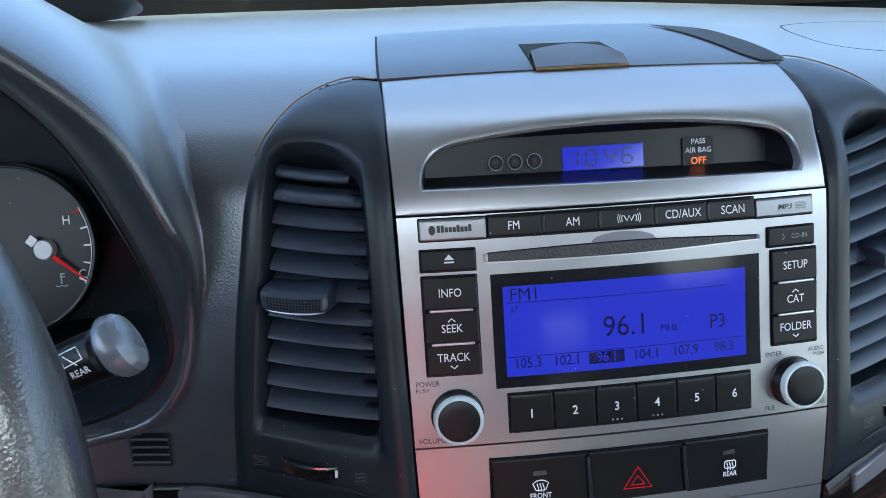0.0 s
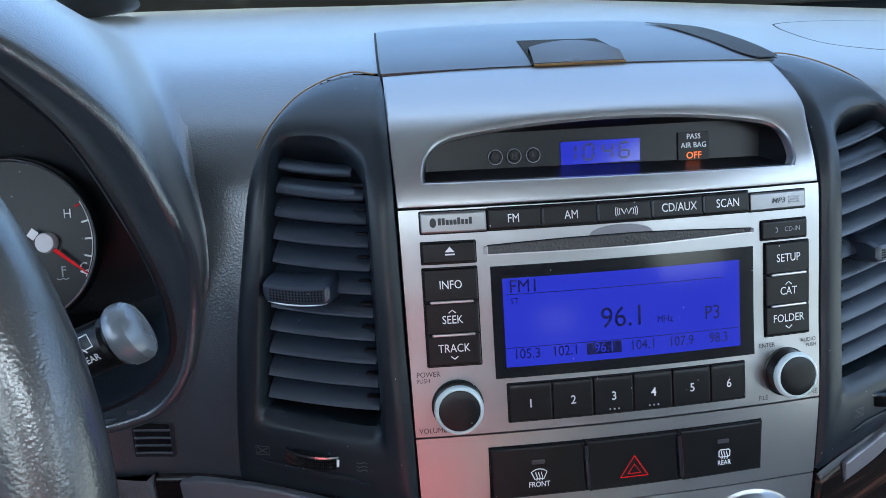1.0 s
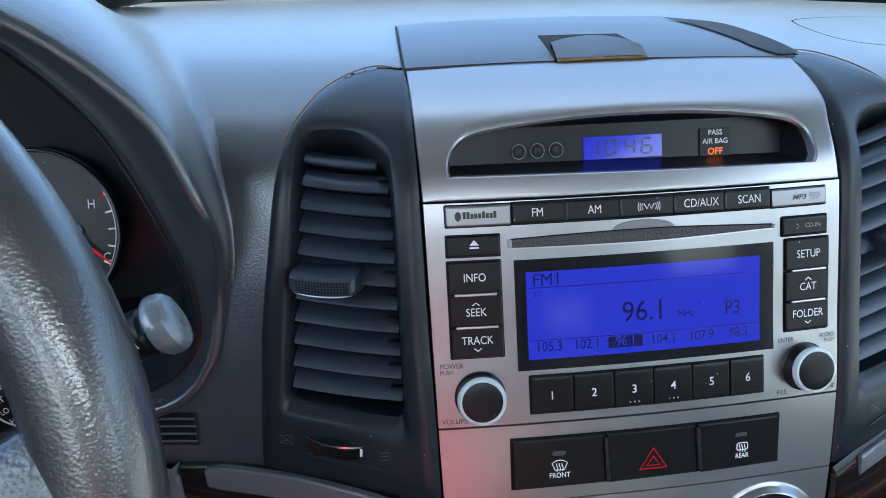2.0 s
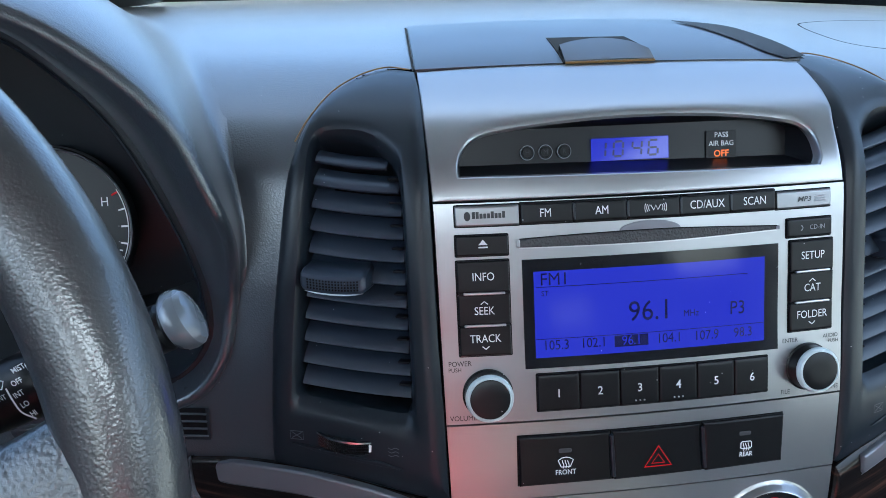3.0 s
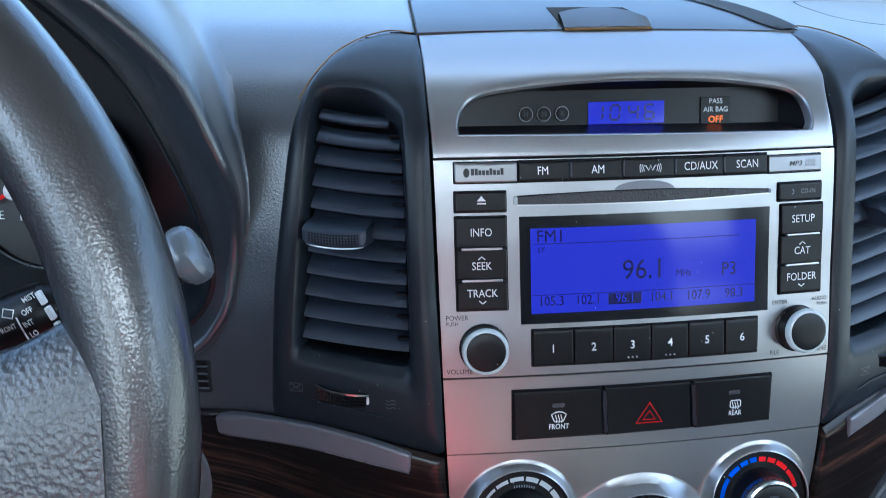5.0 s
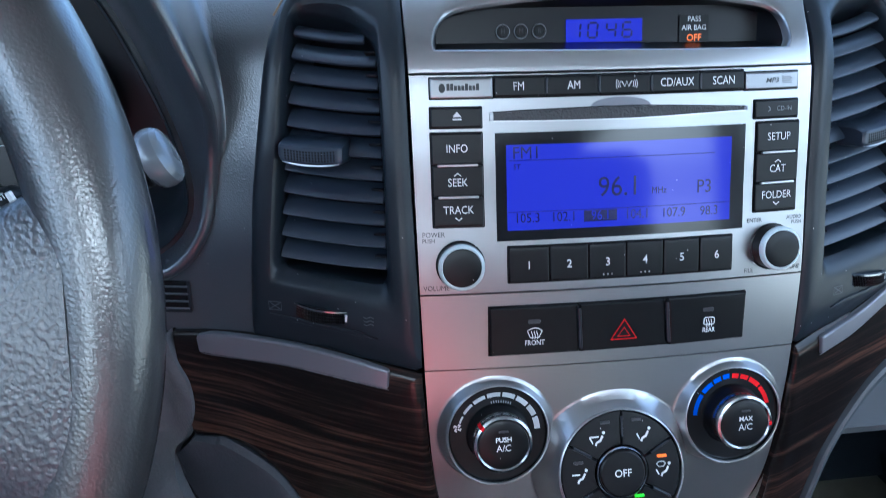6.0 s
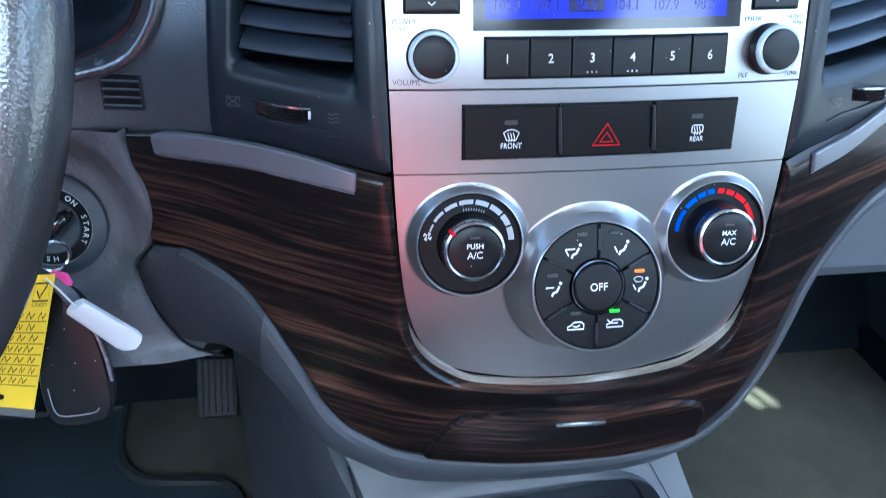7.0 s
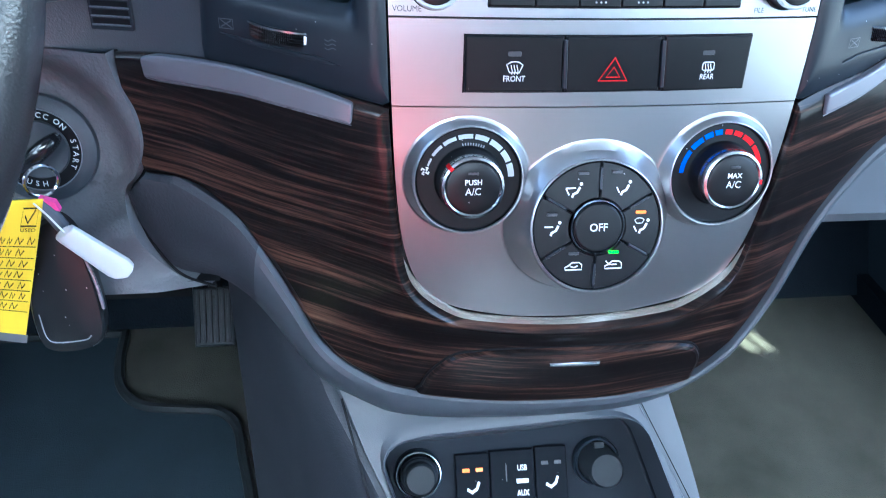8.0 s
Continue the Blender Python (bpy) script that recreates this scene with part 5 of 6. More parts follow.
cylr = put("lock_cylinder", loft([disc(fi, .0181, .0), disc(fi, .0179, .0042), disc(fi, .0174, .0047), disc(fi, .0166, .0044), disc(fi, .006, .0040)]), "console", ig, "dark grey lock face")
for word, a0, stepa in (("ON", 52, -11.5), ("START", 14, -11), ("ACC", 92, -11.5), ("PUSH", 234, 12.5)):
    for i, ch in enumerate(word):
        a = a0 + stepa * i
        letters(ch, .0216 * math.cos(radians(a)), .0216 * math.sin(radians(a)), .0034, .0043, fi, "white", plate, "white printed letter", spin=a - 90 if word != "PUSH" else a + 90, bold=.00005)

# ---- keys ----
KY = .340
kp = lambda d, z, y=KY: np.array((CX + d, y, z))
keys = thing("key_bunch", "black car key, white fob and yellow tag in the ignition", "keys", kp(-.31, .64))
ku, kv = np.array((.783, .623)), np.array((-.623, .783))
rows = []
for h, grow in ((.002, .55), (.006, .80), (.012, .97), (.018, 1.0), (.022, .90), (.0245, .70), (.0255, .35)):
    loop = []
    for a in np.linspace(0, 2 * math.pi, 36, endpoint=False):
        e = .0235 * grow * math.copysign(abs(math.cos(a)) ** .8, math.cos(a)) * ku + .0056 * (.35 + .65 * grow) * math.copysign(abs(math.sin(a)) ** .7, math.sin(a)) * kv
        loop.append(fi(e[0] - .001, e[1] - .003, h))
    rows.append(loop)
put("key_head", loft(rows, True, True), "gloss", keys, "glossy black key head")
ringc = kp(-.3160, .6580, .355)
ra = np.array((.60, -.78, .05)); ra /= np.linalg.norm(ra)
r1 = np.cross(ra, (0, 0, 1.0)); r1 /= np.linalg.norm(r1); r2 = np.cross(ra, r1)
put("split_ring", tube([ringc + .0090 * (math.cos(a) * r1 + math.sin(a) * r2) for a in np.linspace(0, 2 * math.pi, 40)], .0011, 8, False), "chrome", keys, "steel split ring")
# yellow tag in a clear sleeve
tl, tr, br, bl = kp(-.334, .6578, .335), kp(-.3100, .6572, .337), kp(-.3510, .5500, .348), kp(-.3850, .5600, .346)
tagn = np.cross(tr - tl, bl - tl); tagn /= np.linalg.norm(tagn)
tagn *= np.sign(tagn[1]) * -1
tagm = lambda a, b, h=0.0: (tl * (1 - a) + tr * a) * (1 - b) + (bl * (1 - a) + br * a) * b + tagn * h
tg = put("tag", loft([[tagm(a, b, h) for a, b in ((0, 0), (1, 0), (1, 1), (0, 1))] for h in (-.0004, .0004)], True, True), "yellow", keys, "yellow handwritten paper tag", False)
tw = lambda a, b, h=0.0: tagm(a, b, h)
put("tag_box", stroke([(.62, .05), (.93, .05), (.93, .17), (.62, .17)], .012, .0008, tw, True), "dark", tg)
put("tag_box", stroke([(.68, .10), (.75, .15), (.88, .06)], .018, .0008, tw), "dark", tg)
random.seed(4)
for row in range(7):
    y = .27 + row * .082
    put("ruled_line", stroke([(.05, y + .045), (.97, y + .045)], .006, .0007, tw), "dark", tg)
    x = .12
    while x < .84:
        wd = random.uniform(.08, .16)
        put("written_bar", stroke([(x, y + .028), (x + wd * .3, y - .022), (x + wd * .6, y + .026), (x + wd, y - .012)], .014, .0008, tw), "dark", tg)
        x += wd + random.uniform(.04, .09)
letters("USED", 0, 0, .0026, .0008, lambda a, b, h=0.0: tagm(.775 + a / .028, .198 - b / .105, h), "dark", tg, "printed USED")
put("key_loop", tube(spline([kp(-.3165, .6510, .345), kp(-.3110, .6420, .344), kp(-.3085, .6330, .346)], 5), .0042, 12), "grey", keys, "frayed grey cord loop")
put("punched_hole", pad(ring2(.42, .915, .07, 16, .022), .0003, .0009, .0001, tw), "gap", tg)
put("sleeve_edge", loft([[tagm(a, b, .0002) for a, b in ((-.02, 1.0), (1.03, 1.0))], [tagm(a, b, .0004) for a, b in ((-.02, 1.07), (1.03, 1.07))]], False, False, False), "pale", tg, "clear plastic end")
# white fob
f0, f1 = kp(-.3035, .6372, .334), kp(-.2805, .5960, .348)
ax = (f1 - f0) / np.linalg.norm(f1 - f0)
sd = np.cross(ax, (0, -1.0, .2)); sd /= np.linalg.norm(sd)
th = np.cross(sd, ax)
rows = []
L = np.linalg.norm(f1 - f0)
for t, wd in ((0, .0045), (.01, .0062), (.08, .0066), (.5, .0076), (.85, .0086), (.94, .0076), (.985, .0048), (1.0, .0020)):
    c = f0 + ax * L * t
    rows.append([c + sd * wd * math.cos(a) + th * .0034 * math.copysign(abs(math.sin(a)) ** .6, math.sin(a)) for a in np.linspace(0, 2 * math.pi, 20, endpoint=False)])
put("fob", loft(rows, True, True), "whiteplastic", keys, "white plastic key fob")
put("fob_cord", tube([kp(-.3150, .6560, .335), kp(-.309, .648, .334), f0], .0006, 6), "whiteplastic", keys, "thin white cord")
put("pink_clip", loft([[kp(-.3115 + x, .6500 + z, .343 + y) for x, z in ((-.004, .004), (.004, .001), (.0055, -.005), (-.001, -.003))] for y in (0, .004)], True, True), "pink", keys, "pink plastic clip")
# black remote
rc = [(-.320, .632), (-.3125, .630), (-.3060, .620), (-.3015, .600), (-.2990, .575), (-.3000, .556), (-.306, .5465), (-.320, .5425), (-.334, .5440), (-.3400, .5520), (-.3410, .575), (-.336, .605), (-.330, .624)]
rl = smooth_line(rc, 60, True)[::-1]
rfr = lambda d, z, h=0.0: np.array((CX + d, .352 - .20 * (z - .59) * -1 - h, z))
rem = put("remote", loft([[rfr(p[0], p[1], h) for p in o] for o, h in ((inset(rl, .002), -.007), (rl, -.004), (rl, .003), (inset(rl, .0018), .006), (inset(rl, .006), .0072))], True, True), "remote", keys, "scuffed black plastic remote control")
put("remote_edge", tube([rfr(a, b, .0055) for a, b in spline([(-.3165, .6305), (-.3095, .6270), (-.3040, .6120), (-.2995, .5900), (-.2978, .5730)], 8)], .0013, 8), "pale", rem, "silver edge strip")
put("remote_line", stroke(spline([(-.3355, .5720), (-.3340, .5560), (-.328, .5520), (-.312, .5530), (-.3075, .5560)], 6), .0008, .0076, rfr), "dim", rem)

# ---- steering wheel ----
wh = thing("steering_wheel", "black leather steering wheel", "steering wheel", (WX, .20, .80))
TA = .34
WC = np.array((-.2840, .184, .850))
WU, WV, WN = np.array((1.0, 0, 0)), np.array((0, math.sin(TA), math.cos(TA))), np.array((0, -math.cos(TA), math.sin(TA)))
rows = []
for p in np.linspace(0, 2 * math.pi, 180, endpoint=False):
    out = math.cos(p) * WU + math.sin(p) * WV
    c = WC + .1828 * out
    rows.append([c + out * (.0172 * math.copysign(abs(math.cos(a)) ** .9, math.cos(a))) + WN * (.0158 * math.copysign(abs(math.sin(a)) ** .85, math.sin(a))) for a in np.linspace(0, 2 * math.pi, 32, endpoint=False)])
v = [q for r in rows for q in r]
put("rim", (v, grid_faces(180, 32, True, True)), "rim", wh, "thick black leather rim")
for s in (1, -1):
    rows = []
    for k in np.linspace(0, 1, 22):
        a = .176 - .116 * k
        top = .026 - .004 * math.sin(k * math.pi)
        flr = .018 * (1 - step(k, 0, .30))
        bot = -.060 - .02 * k - flr
        top += flr * .55
        dep = .012 - .020 * step(k, .25, 1)
        hb, cb = (top - bot) / 2, (top + bot) / 2
        rows.append([WC + s * a * WU + WV * (cb + hb * math.copysign(abs(math.cos(t)) ** .55, math.cos(t))) + WN * (dep - .010 + .0135 * math.copysign(abs(math.sin(t)) ** .7, math.sin(t))) for t in np.linspace(0, 2 * math.pi, 40, endpoint=False)])
    put("spoke", loft(rows, True, True), "rimgrain", wh, "broad leather-covered spoke")
hubr = [[WC + WU * r * 1.15 * math.cos(a) + WV * (r * math.sin(a) - .02) + WN * h for a in np.linspace(0, 2 * math.pi, 60, endpoint=False)] for r, h in ((.060, -.05), (.075, -.02), (.074, .004), (.066, .016), (.04, .022), (.015, .024))]
put("hub", loft(hubr, True, True), "satin", wh, "black plastic hub cover")
put("column", tube([WC - WN * .03 - WV * .02, WC - WN * .30 - WV * .05], .045, 24), "greyrib", wh, "dark grey column shroud")

# ---- wiper stalk ----
st = thing("wiper_stalk", "black wiper stalk with white lettering and a pale end cap", "wiper stalk", (CX - .34, .30, .82))
axis0, axis1 = np.array((CX - .392, .300, .800)), np.array((CX - .2400, .2940, .8610))
ax = (axis1 - axis0) / np.linalg.norm(axis1 - axis0)
sv = np.cross((0, -1.0, .1), ax); sv /= np.linalg.norm(sv)
sv = sv * np.sign(sv[2])
sh = np.cross(ax, sv)
sh = sh * np.sign(-sh[1])
LS = np.linalg.norm(axis1 - axis0)


def stalk_loop(t, hv, hn, skew=0.0):
    c = axis0 + ax * (t * LS)
    return [c + sv * hv * math.cos(a) + sh * hn * math.sin(a) + ax * skew * math.cos(a) for a in np.linspace(0, 2 * math.pi, 56, endpoint=False)]


put("lever", loft([stalk_loop(t, a, b) for t, a, b in ((0, .013, .012), (.30, .0145, .013), (.56, .0150, .013), (.60, .0140, .012), (.64, .0090, .009), (.73, .0095, .009), (.77, .0106, .0105), (.945, .0106, .0106), (.955, .0095, .0096), (.982, .0102, .0102), (.992, .0092, .0090))], True, True), "button", st, "black plastic lever")
put("end_cap", loft([stalk_loop(t, a, b, k) for t, a, b, k in ((.965, .0112, .0104, 0), (.968, .0124, .0112, -.0004), (.978, .0134, .0114, -.0006), (.995, .0137, .0112, -.0008), (1.014, .0130, .0100, -.0008), (1.027, .0112, .0078, -.0006), (1.034, .0080, .0050, -.0004), (1.037, .004, .0025, 0))], True, True), "pale", st, "pale grey end cap")
sf = lambda a, b, h=0.0: axis0 + ax * a + sv * b + sh * h
letters("REAR", .1490, -.0012, .0029, .0108, sf, "white", st, "white printed REAR", squeeze=.85, bold=.00004)
put("wiper_mark", stroke([(.1446, .0030), (.1526, .0036), (.1530, .0090), (.1450, .0086)], .0006, .0108, sf, True), "white", st)
put("wiper_mark", stroke([(.1464, .0076), (.1496, .0020)], .0006, .0109, sf), "white", st)
for i, word in enumerate(("MIST", "OFF", "INT", "LO", "HI")):
    letters(word, (.0989, .0952, .0930, .0928, .0938)[i], .0116 - i * .0050, .0025, .0137, sf, "white", st, "white printed " + word, squeeze=.85, bold=.00004, spin=4)
letters("FRONT", .0836, .0028, .0023, .0137, sf, "white", st, "white printed FRONT", squeeze=.8)
put("wiper_mark", stroke([(.0846, .0085), (.0880, .0062), (.0905, .0092), (.0870, .0115)], .0006, .0137, sf, True), "white", st)
put("wiper_mark", stroke(spline([(.0897, .0060), (.0893, .0000), (.0897, -.0060), (.0935, -.0110)], 6), .0008, .0137, sf), "white", st)
for z in (.0095, .002, -.0055):
    put("wiper_mark", pad(rrect(.1020, z - .003, .1042, z + .003, .0005), .0115, .0139, .0003, sf), "white", st)

# ---- instruments ----
clu = thing("instrument_cluster", "dark round gauges with white figures and red needles", "gauges", (CX - .376, .52, .76))
GC = flat_frame((CX - .3755, .5170, .8300), (0, -1, .30))
put("gauge_face", loft([disc(GC, .0585, -.004), disc(GC, .0575, .0035), disc(GC, .0560, .0045), disc(GC, .0550, .0030), disc(GC, .0548, .0), disc(GC, .02, .0)]), "button", clu, "black dial")
put("gauge_ring", loft([disc(GC, .0560, .0040), disc(GC, .0566, .0050), disc(GC, .0558, .0054), disc(GC, .0552, .0044)], False, False), "pale", clu, "thin silver ring")
gz = lambda d, z, h=0.0: GC(d + .3755, (z - .83) * 1.04, h)
letters("H", -.3372, .8467, .0062, .0006, gz, "white", clu, "white letter", squeeze=.9)
letters("C", -.3300, .8112, .0062, .0006, gz, "white", clu, "white letter", squeeze=.9)
letters("E", -.4115, .8132, .0058, .0006, gz, "white", clu, "white letter", squeeze=.9)
for i in range(5):
    a = radians(26 - i * 13)
    put("tick", stroke([(-.3755 + r * math.cos(a), .8300 + r * math.sin(a)) for r in (.0480, .0525)], .0012, .0006, gz), "red" if i == 0 else "white", clu)
put("gauge_arc", stroke([(-.3755 + .0528 * math.cos(a), .83 + .0528 * math.sin(a)) for a in np.radians(np.linspace(28, -28, 30))], .0006, .0006, gz), "white", clu)
for hx, tip in ((-.3515, (-.3262, .8075)), (-.4010, (-.4230, .8180))):
    hub = put("needle_hub", loft([[gz(p[0], p[1], h) for p in ring2(hx, .8290, r, 24)] for r, h in ((.0068, .0), (.0066, .005), (.0058, .007), (.003, .0075))]), "whiteplastic", clu, "white needle hub")
    u = np.array(tip) - np.array((hx, .8290))
    nn = np.array((-u[1], u[0])) / np.linalg.norm(u)
    p0 = np.array((hx, .8290))
    put("needle", ([gz(*(p0 + u * .22 + nn * .0014), .006), gz(*(p0 + u * .22 - nn * .0014), .006), gz(*(p0 + u - nn * .0005), .005), gz(*(p0 + u + nn * .0005), .005)], [(0, 1, 2, 3)]), "red", hub, "red needle", False)
    put("needle_tail", ([gz(*(p0 - u * .20 + nn * .0030), .006), gz(*(p0 - u * .36 + nn * .0030), .006), gz(*(p0 - u * .36 - nn * .0030), .006), gz(*(p0 - u * .20 - nn * .0030), .006)], [(0, 1, 2, 3)]), "whiteplastic", hub, "", False)
put("gauge_mark", join(stroke([(-.3440, .8060), (-.3440, .8130)], .0010, .0006, gz), stroke([(-.3440, .8125), (-.3415, .8125)], .0008, .0006, gz), stroke([(-.3440, .8105), (-.3415, .8105)], .0008, .0006, gz),
                       stroke([(-.3480, .8050), (-.346, .8042), (-.344, .8050), (-.342, .8042), (-.340, .8050)], .0007, .0006, gz)), "dim", clu)
put("gauge_mark", join(stroke([(-.3990, .8095), (-.3990, .8160), (-.3950, .8160), (-.3950, .8095)], .0009, .0006, gz, True), stroke([(-.3940, .8110), (-.3925, .8115), (-.3925, .8150)], .0006, .0006, gz)), "white", clu)

# ---- passenger's lower panel ----
gl = thing("glove_box", "dark grey plastic glove box panel below the dashboard", "glove box", (CX + .5, .42, .55))
v = []
for z in np.linspace(.556, .712, 24):
    l = np.interp(z, [.556, .585, .61, .63, .645, .66, .712], [.150, .158, .172, .185, .215, .262, .30])
    for k in np.linspace(0, 1, 40):
        d = l + (.73 - l) * k
        v.append((CX + d, .4150 - .10 * (z - .65) + .008 * step(z, .570, .556), z))
put("glove_front", (v, grid_faces(24, 40)), "grey", gl, "dark grey plastic front")
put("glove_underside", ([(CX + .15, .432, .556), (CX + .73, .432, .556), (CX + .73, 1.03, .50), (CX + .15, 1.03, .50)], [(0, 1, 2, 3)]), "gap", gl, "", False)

# ---- driver's footwell ----
ped = thing("accelerator_pedal", "dark ribbed accelerator pedal", "pedal", (CX - .318, .72, .18))
pf = flat_frame((-.1830, .705, .238), (-.05, -.75, .62))
pedal = put("pedal_plate", pad(dense([(-.0250, -.030), (.0240, -.030), (.0260, .045), (-.0270, .045)]), -.008, .0, .003, pf), "rubber", ped, "black rubber pad")
for i in range(6):
    x = -.0190 + i * .0076
    put("rib", pad(rrect(x - .0020, -.025, x + .0020, .042, .001), -.001, .0030, .001, pf), "rubber", pedal)
put("pedal_arm", tube([pf(0, .03, -.008), pf(0, .12, -.02), pf(.0, .24, .0)], .009, 10), "gap", ped)
mat = thing("floor_mat", "black carpet floor mat with a raised rubber rim", "floor mat", (CX - .45, .60, .10))
ML = [(-.474, .845), (-.468, .775), (-.4545, .730), (-.425, .700), (-.375, .690), (-.325, .682), (-.295, .652), (-.282, .60), (-.268, .54), (-.255, .46), (-.25, .20), (-.74, .20), (-.76, .845)]
mo = smooth_line(ML[:10], 80)
mo = np.vstack([mo, ML[10:]])
fl = lambda d, y, h=0.0: np.array((CX + d, y, .10 + h))
mo = dense(mo, .02)
area = sum(a[0] * b[1] - b[0] * a[1] for a, b in zip(mo, np.roll(mo, -1, 0)))
mo = mo if area > 0 else mo[::-1]
mi = inset(mo, .008)
put("mat_carpet", ([fl(p[0], p[1], .006) for p in mi] + [fl(p[0], p[1], .0) for p in mi], [tuple(range(len(mi)))] + [(i, (i + 1) % len(mi), len(mi) + (i + 1) % len(mi), len(mi) + i) for i in range(len(mi))]), "mat", mat, "black carpet pile", False)
put("mat_rim", loft([[fl(p[0], p[1], h) for p in o] for o, h in ((mo, 0), (mo, .009), (inset(mo, .003), .013), (inset(mo, .009), .013), (inset(mo, .013), .009), (inset(mo, .014), .003))], False, False), "rubber", mat, "raised black rubber rim")
# black block put in where the footwell lies in shade
shade_block = put("pedal_box", box((CX - .50, .86, .30), (.16, .05, .12), .02), "gap", None)
tagged(shade_block, "black pedal box in the dark footwell", "pedal box")

# ---- centre console ----
con = thing("centre_console", "dark grey plastic console with a recessed switch pocket", "console", (CX, .36, .38))
CN = (0, -.75, .66)
cf0 = flat_frame((CX, .37, .46), CN)
cf = lambda d, z, h=0.0: cf0(d, (z - .46) / .745, h)
PO = [(-.1291, .4237), (-.1182, .4279), (-.02, .4315), (.0653, .4342), (.0787, .4289), (.090, .405), (.104, .370), (.112, .33), (-.095, .33), (-.108, .37), (-.122, .405)]
BO = [(-.1561, .4541), (-.172, .480), (-.06, .484), (.03, .484), (.0560, .480), (.0776, .4413), (.0935, .413), (.1094, .3845), (.135, .32), (-.080, .32), (-.100, .355), (-.1241, .3977), (-.141, .425)]
po = even(smooth_line(PO[:8], 60), 60)
n = 120
pc = (-.02, .385)
outp, inp = polar(dense(BO, .004), pc, n), polar(dense(smooth_line(PO, 200, True), .004), pc, n)
inp = sum(np.roll(inp, j, 0) for j in range(-2, 3)) / 5      # rounded corners
cm = lambda k: outp * (1 - k) + inp * k
rows = [(outp, -.03), (outp, -.0005), (cm(.06), .001), (cm(.5), .001), (cm(.72), .0016), (cm(.82), .0036), (cm(.89), .0046), (cm(.95), .0040), (cm(.985), .0018), (inp, -.002), (cm(1.05), -.012), (cm(1.06), -.036)]
put("console_top", loft([[cf(p[0], p[1], h) for p in o] for o, h in rows], False, False), "console", con, "dark grey moulded top")
pk = put("pocket", loft([[cf(p[0], p[1], h) for p in o] for o, h in ((cm(1.06), -.034), (cm(1.08), -.040), (cm(1.3), -.041))]), "pocket", con, "black pocket")
cs = lambda d, z, h=0.0: cf(d, z + .0275, h - .041)
for d, lab in ((-.0976, "round black lighter socket with a plug"), (.0510, "round black power socket with a rubber cap")):
    zc = .377
    loopr = lambda r, h, dx=0.0, dz=0.0: [cs(d + dx + r * math.cos(a), zc + dz + r * .745 * math.sin(a), h) for a in np.linspace(0, 2 * math.pi, 44, endpoint=False)]
    s1 = put("socket", loft([loopr(.0200, 0), loopr(.0196, .006), loopr(.0184, .008), loopr(.0166, .007), loopr(.0160, .001)], False, False), "satin", con, lab)
    if d < 0:
        put("socket_rim", loft([loopr(.0185, .0074), loopr(.0183, .0090), loopr(.0172, .0094), loopr(.0165, .0078)], False, False), "dullchrome", s1, "bright rim")
        plug = put("plug", loft([loopr(.0150, .002), loopr(.0150, .016), loopr(.0142, .018), loopr(.0128, .019), loopr(.0122, .026), loopr(.0108, .028), loopr(.005, .0284)]), "rubber", s1, "black lighter plug")
        put("plug_ring", loft([loopr(.0152, .0130), loopr(.0156, .0140), loopr(.0152, .0156)], False, False), "dullchrome", plug)
    else:
        put("socket_cap", loft([loopr(.0158, .004), loopr(.0152, .010, .002, -.002), loopr(.0148, .0165, .004, -.004), loopr(.0128, .0188, .004, -.004), loopr(.006, .0192, .004, -.004)]), "rubber", s1, "black rubber cap")
        put("cap_tab", pad(rrect(d - .0035, zc + .0085, d + .0055, zc + .0125, .001), .004, .0120, .001, cs), "rubber", s1)
swx = [-.0676, -.0393, -.0017, .0258]
for i in range(3):
    k = put("console_switch", pad(rrect(swx[i] + .0004, .345, swx[i + 1] - .0004, .3866 + i * .0008, .001), .0, .006, .001, cs), "switch", con, "black console switch")
    if i == 1:
        for j, word in enumerate(("USB", "", "AUX")):
            if word:
                letters(word, -.0125, .3765 - j * .0075, .0034, .0063, cs, "white", k, "white printed " + word, bold=.0001)
            else:
                put("emblem", bar(-.0175, .3675, -.0075, .3700, .0063, cs), "white", k)
        put("switch_mark", bar(-.0262, .369, -.0252, .379, .0063, cs), "embossed", k)
    else:
        x = (swx[i] + swx[i + 1]) / 2
        put("seat_mark", stroke([(x - .005, .3660), (x - .001, .3640), (x + .003, .3660), (x + .005, .3700)], .0020, .0063, cs), "white", k)
        for j in (-1, 1):
            put("indicator", pad(rrect(x + j * .0055 - .003, .3760 + i * .0007, x + j * .0055 + .003, .3783 + i * .0007, .0006), .005, .0064, .0003, cs), "orange" if i == 0 else "embossed", k, "lit orange indicator" if i == 0 else "")
put("console_seam", stroke([(-.1561, .4550), (-.1470, .4265), (-.1383, .3990), (-.125, .355)], .0018, .0014, cf), "gap", con, "dark seam")
put("console_seam", stroke([(.0772, .4440), (.0792, .4408), (.0961, .413), (.1130, .3849), (.130, .352)], .0008, .0014, cf), "gap", con, "dark seam")
side = spline([(-.215, .56), (-.190, .51), (-.170, .475), (-.158, .452), (-.141, .425), (-.1241, .3977), (-.100, .355), (-.080, .32), (-.06, .28)], 5)
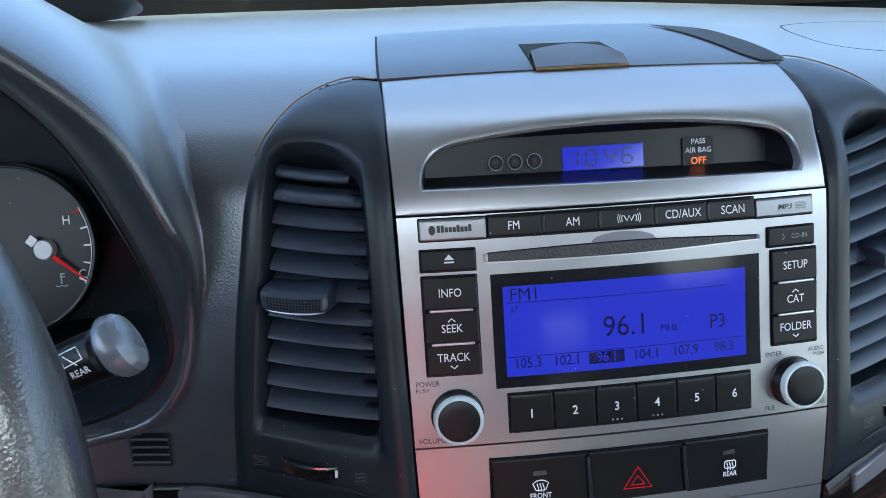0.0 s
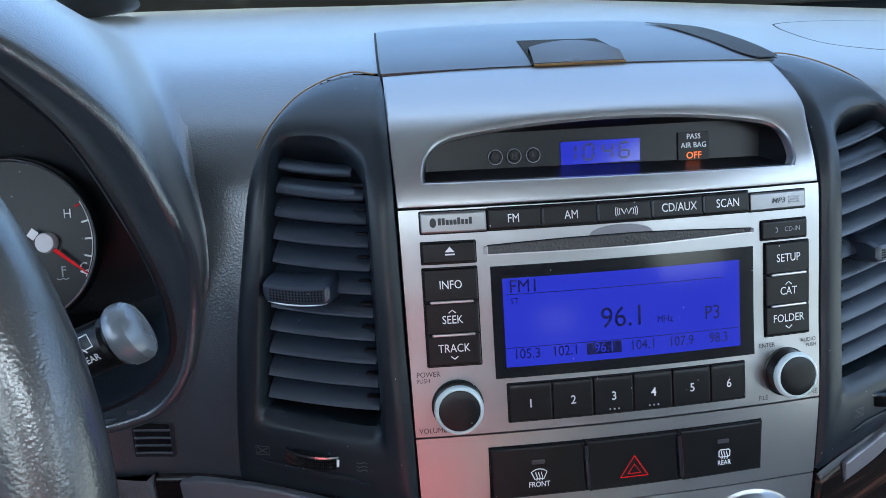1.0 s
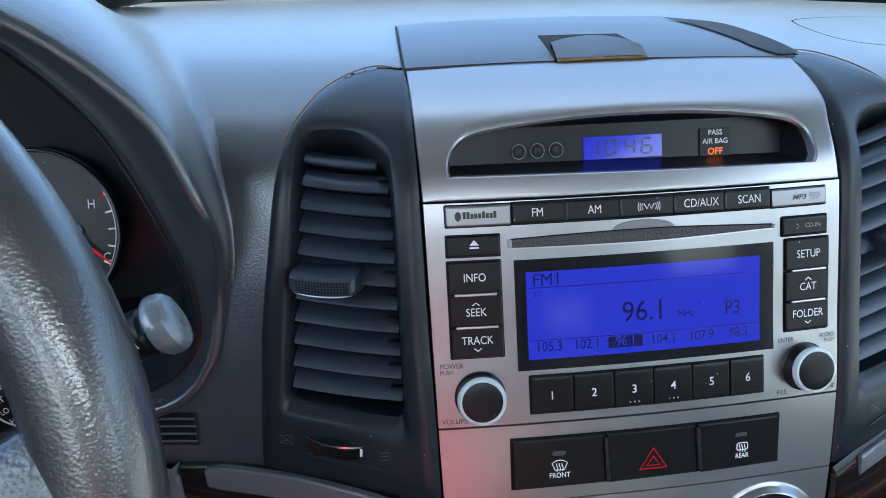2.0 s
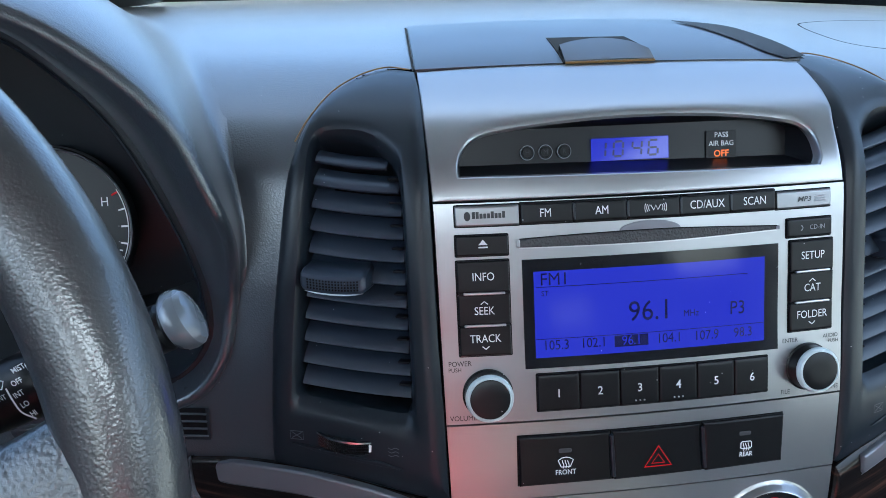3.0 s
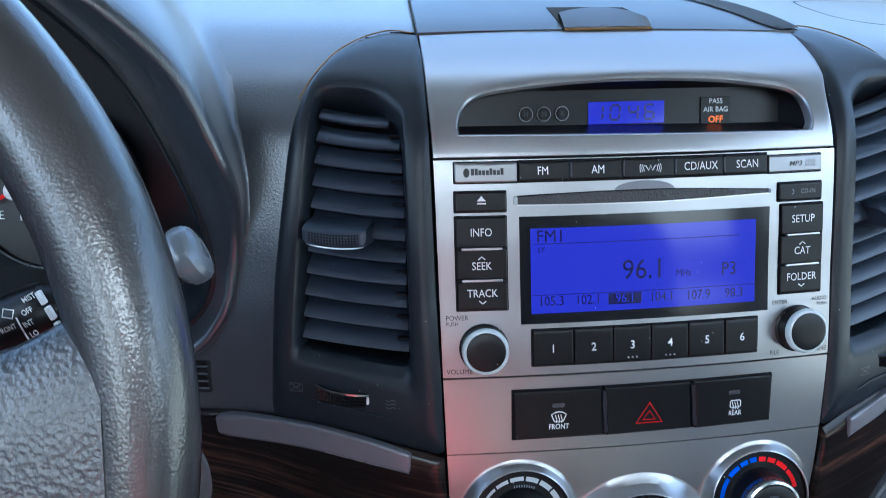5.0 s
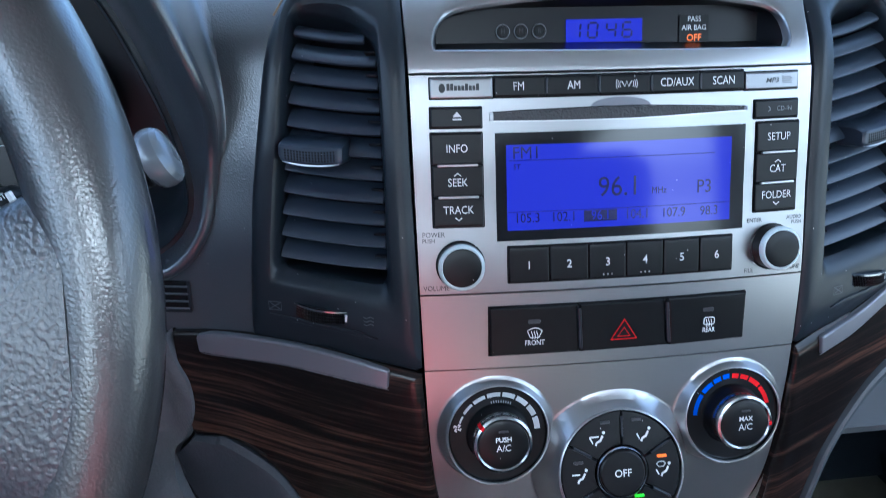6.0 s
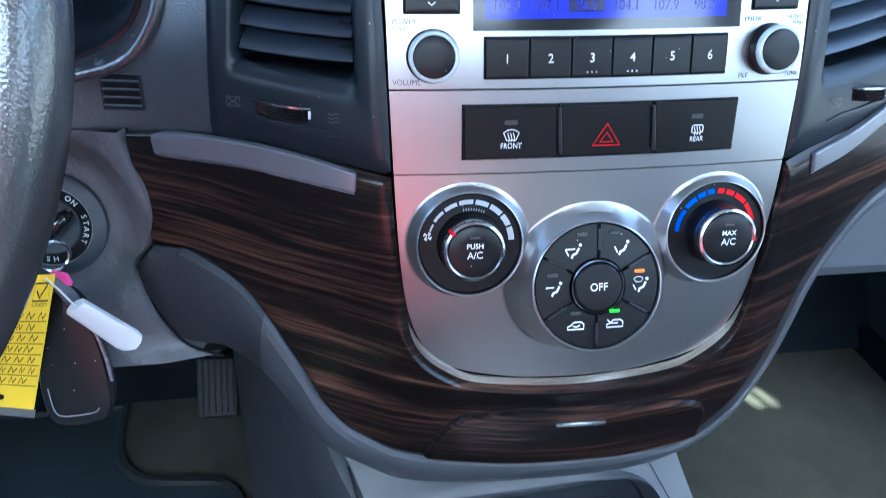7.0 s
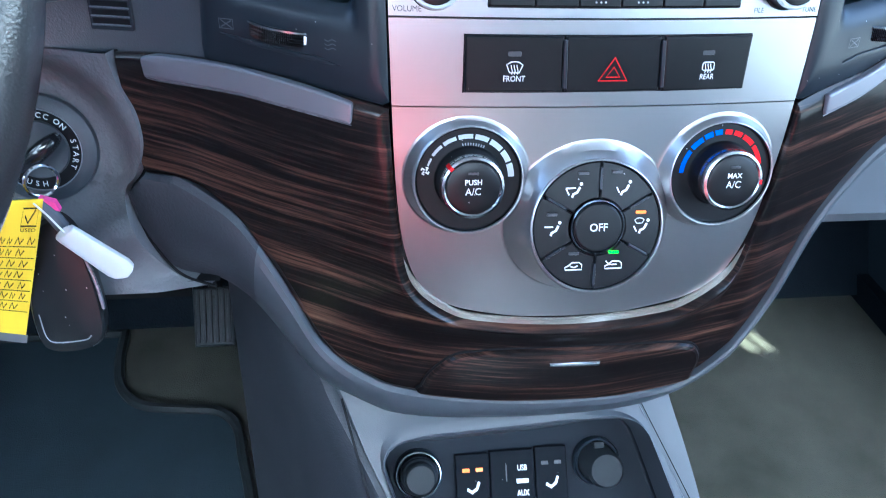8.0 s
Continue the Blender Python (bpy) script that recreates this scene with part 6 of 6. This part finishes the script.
rows = [[cf(p[0] + .006, p[1], -.0050) for p in side], [cf(p[0] - .0008, p[1], -.0022) for p in side], [cf(p[0] - .006, p[1], -.002) for p in side]]
rows += [[np.array((q[0] - dx, q[1] + dy, q[2] - dz)) for q in rows[2]] for dx, dy, dz in ((.010, .005, .003), (.020, .014, .014), (.028, .024, .06))] + [[np.array((q[0] - .035, q[1] + .03, .10)) for q in rows[2]]]
# driver's side takes the darker grey to paint in its shade
put("console_side", loft(rows, False, False, False), "bolster", con, "dark grey side panel")
side = spline([(.095, .50), (.10, .465), (.1037, .4451), (.114, .415), (.1234, .3838), (.14, .32), (.15, .28)], 5)
rows = [[cf(np.interp(p[1], [.28, .32, .3845, .413, .4413, .480, .50], [.151, .1356, .1100, .0941, .0782, .0566, .05]), p[1], -.002) for p in side], [cf(p[0], p[1], -.003) for p in side]]
rows += [[np.array((q[0] + dx, q[1] + .02, q[2] - dz)) for q in rows[1]] for dx, dz in ((.006, .02), (.012, .08))] + [[np.array((q[0] + .03, q[1] + .03, .10)) for q in rows[1]]]
put("console_side", loft(rows, False, False, False), "console", con, "dark grey side panel")
# unseen blocks added to keep sunlit floor out of the wood's reflections
put("rear_body", box((CX + .035, -.38, .21), (.090, .56, .10), .02), "satin", con, "black rear part between the seats")
put("armrest", box((CX + .035, -.56, .40), (.085, .28, .10), .03), "leather", con, "black padded armrest")
put("console_core", box((CX - .02, .60, .24), (.15, .26, .14), .03), "carpet", con, "dark carpeted tunnel")

# ---- unseen front seats, added for their reflections in the silver panels ----
def car_seat(x, mat, label, half, lean):
    ob = thing("bucket_seat", label, "car seat", (x, -.45, .10), group="front seats")
    put("backrest", box((x, -.62 - .42 * math.sin(radians(lean)), .42 + .38 * math.cos(radians(lean))), (half, .07, .40), .06, Matrix.Rotation(radians(lean), 4, "X")), mat, ob, "cloth backrest")
    put("cushion", box((x, -.43, .36), (max(half, .22) + (.05 if half < .2 else 0), .33, .09), .05), mat, ob, "cloth cushion")
    put("seat_base", box((x, -.43, .19), (.25, .29, .09), .02), "gap", ob)


# red seat stands in as the source of the red reflection
car_seat(WX + .145, "redcloth", "red cloth driver's seat behind the steering wheel", .21, 50)
car_seat(.600, "seatcloth", "grey cloth passenger's seat beside the console", .15, 30)
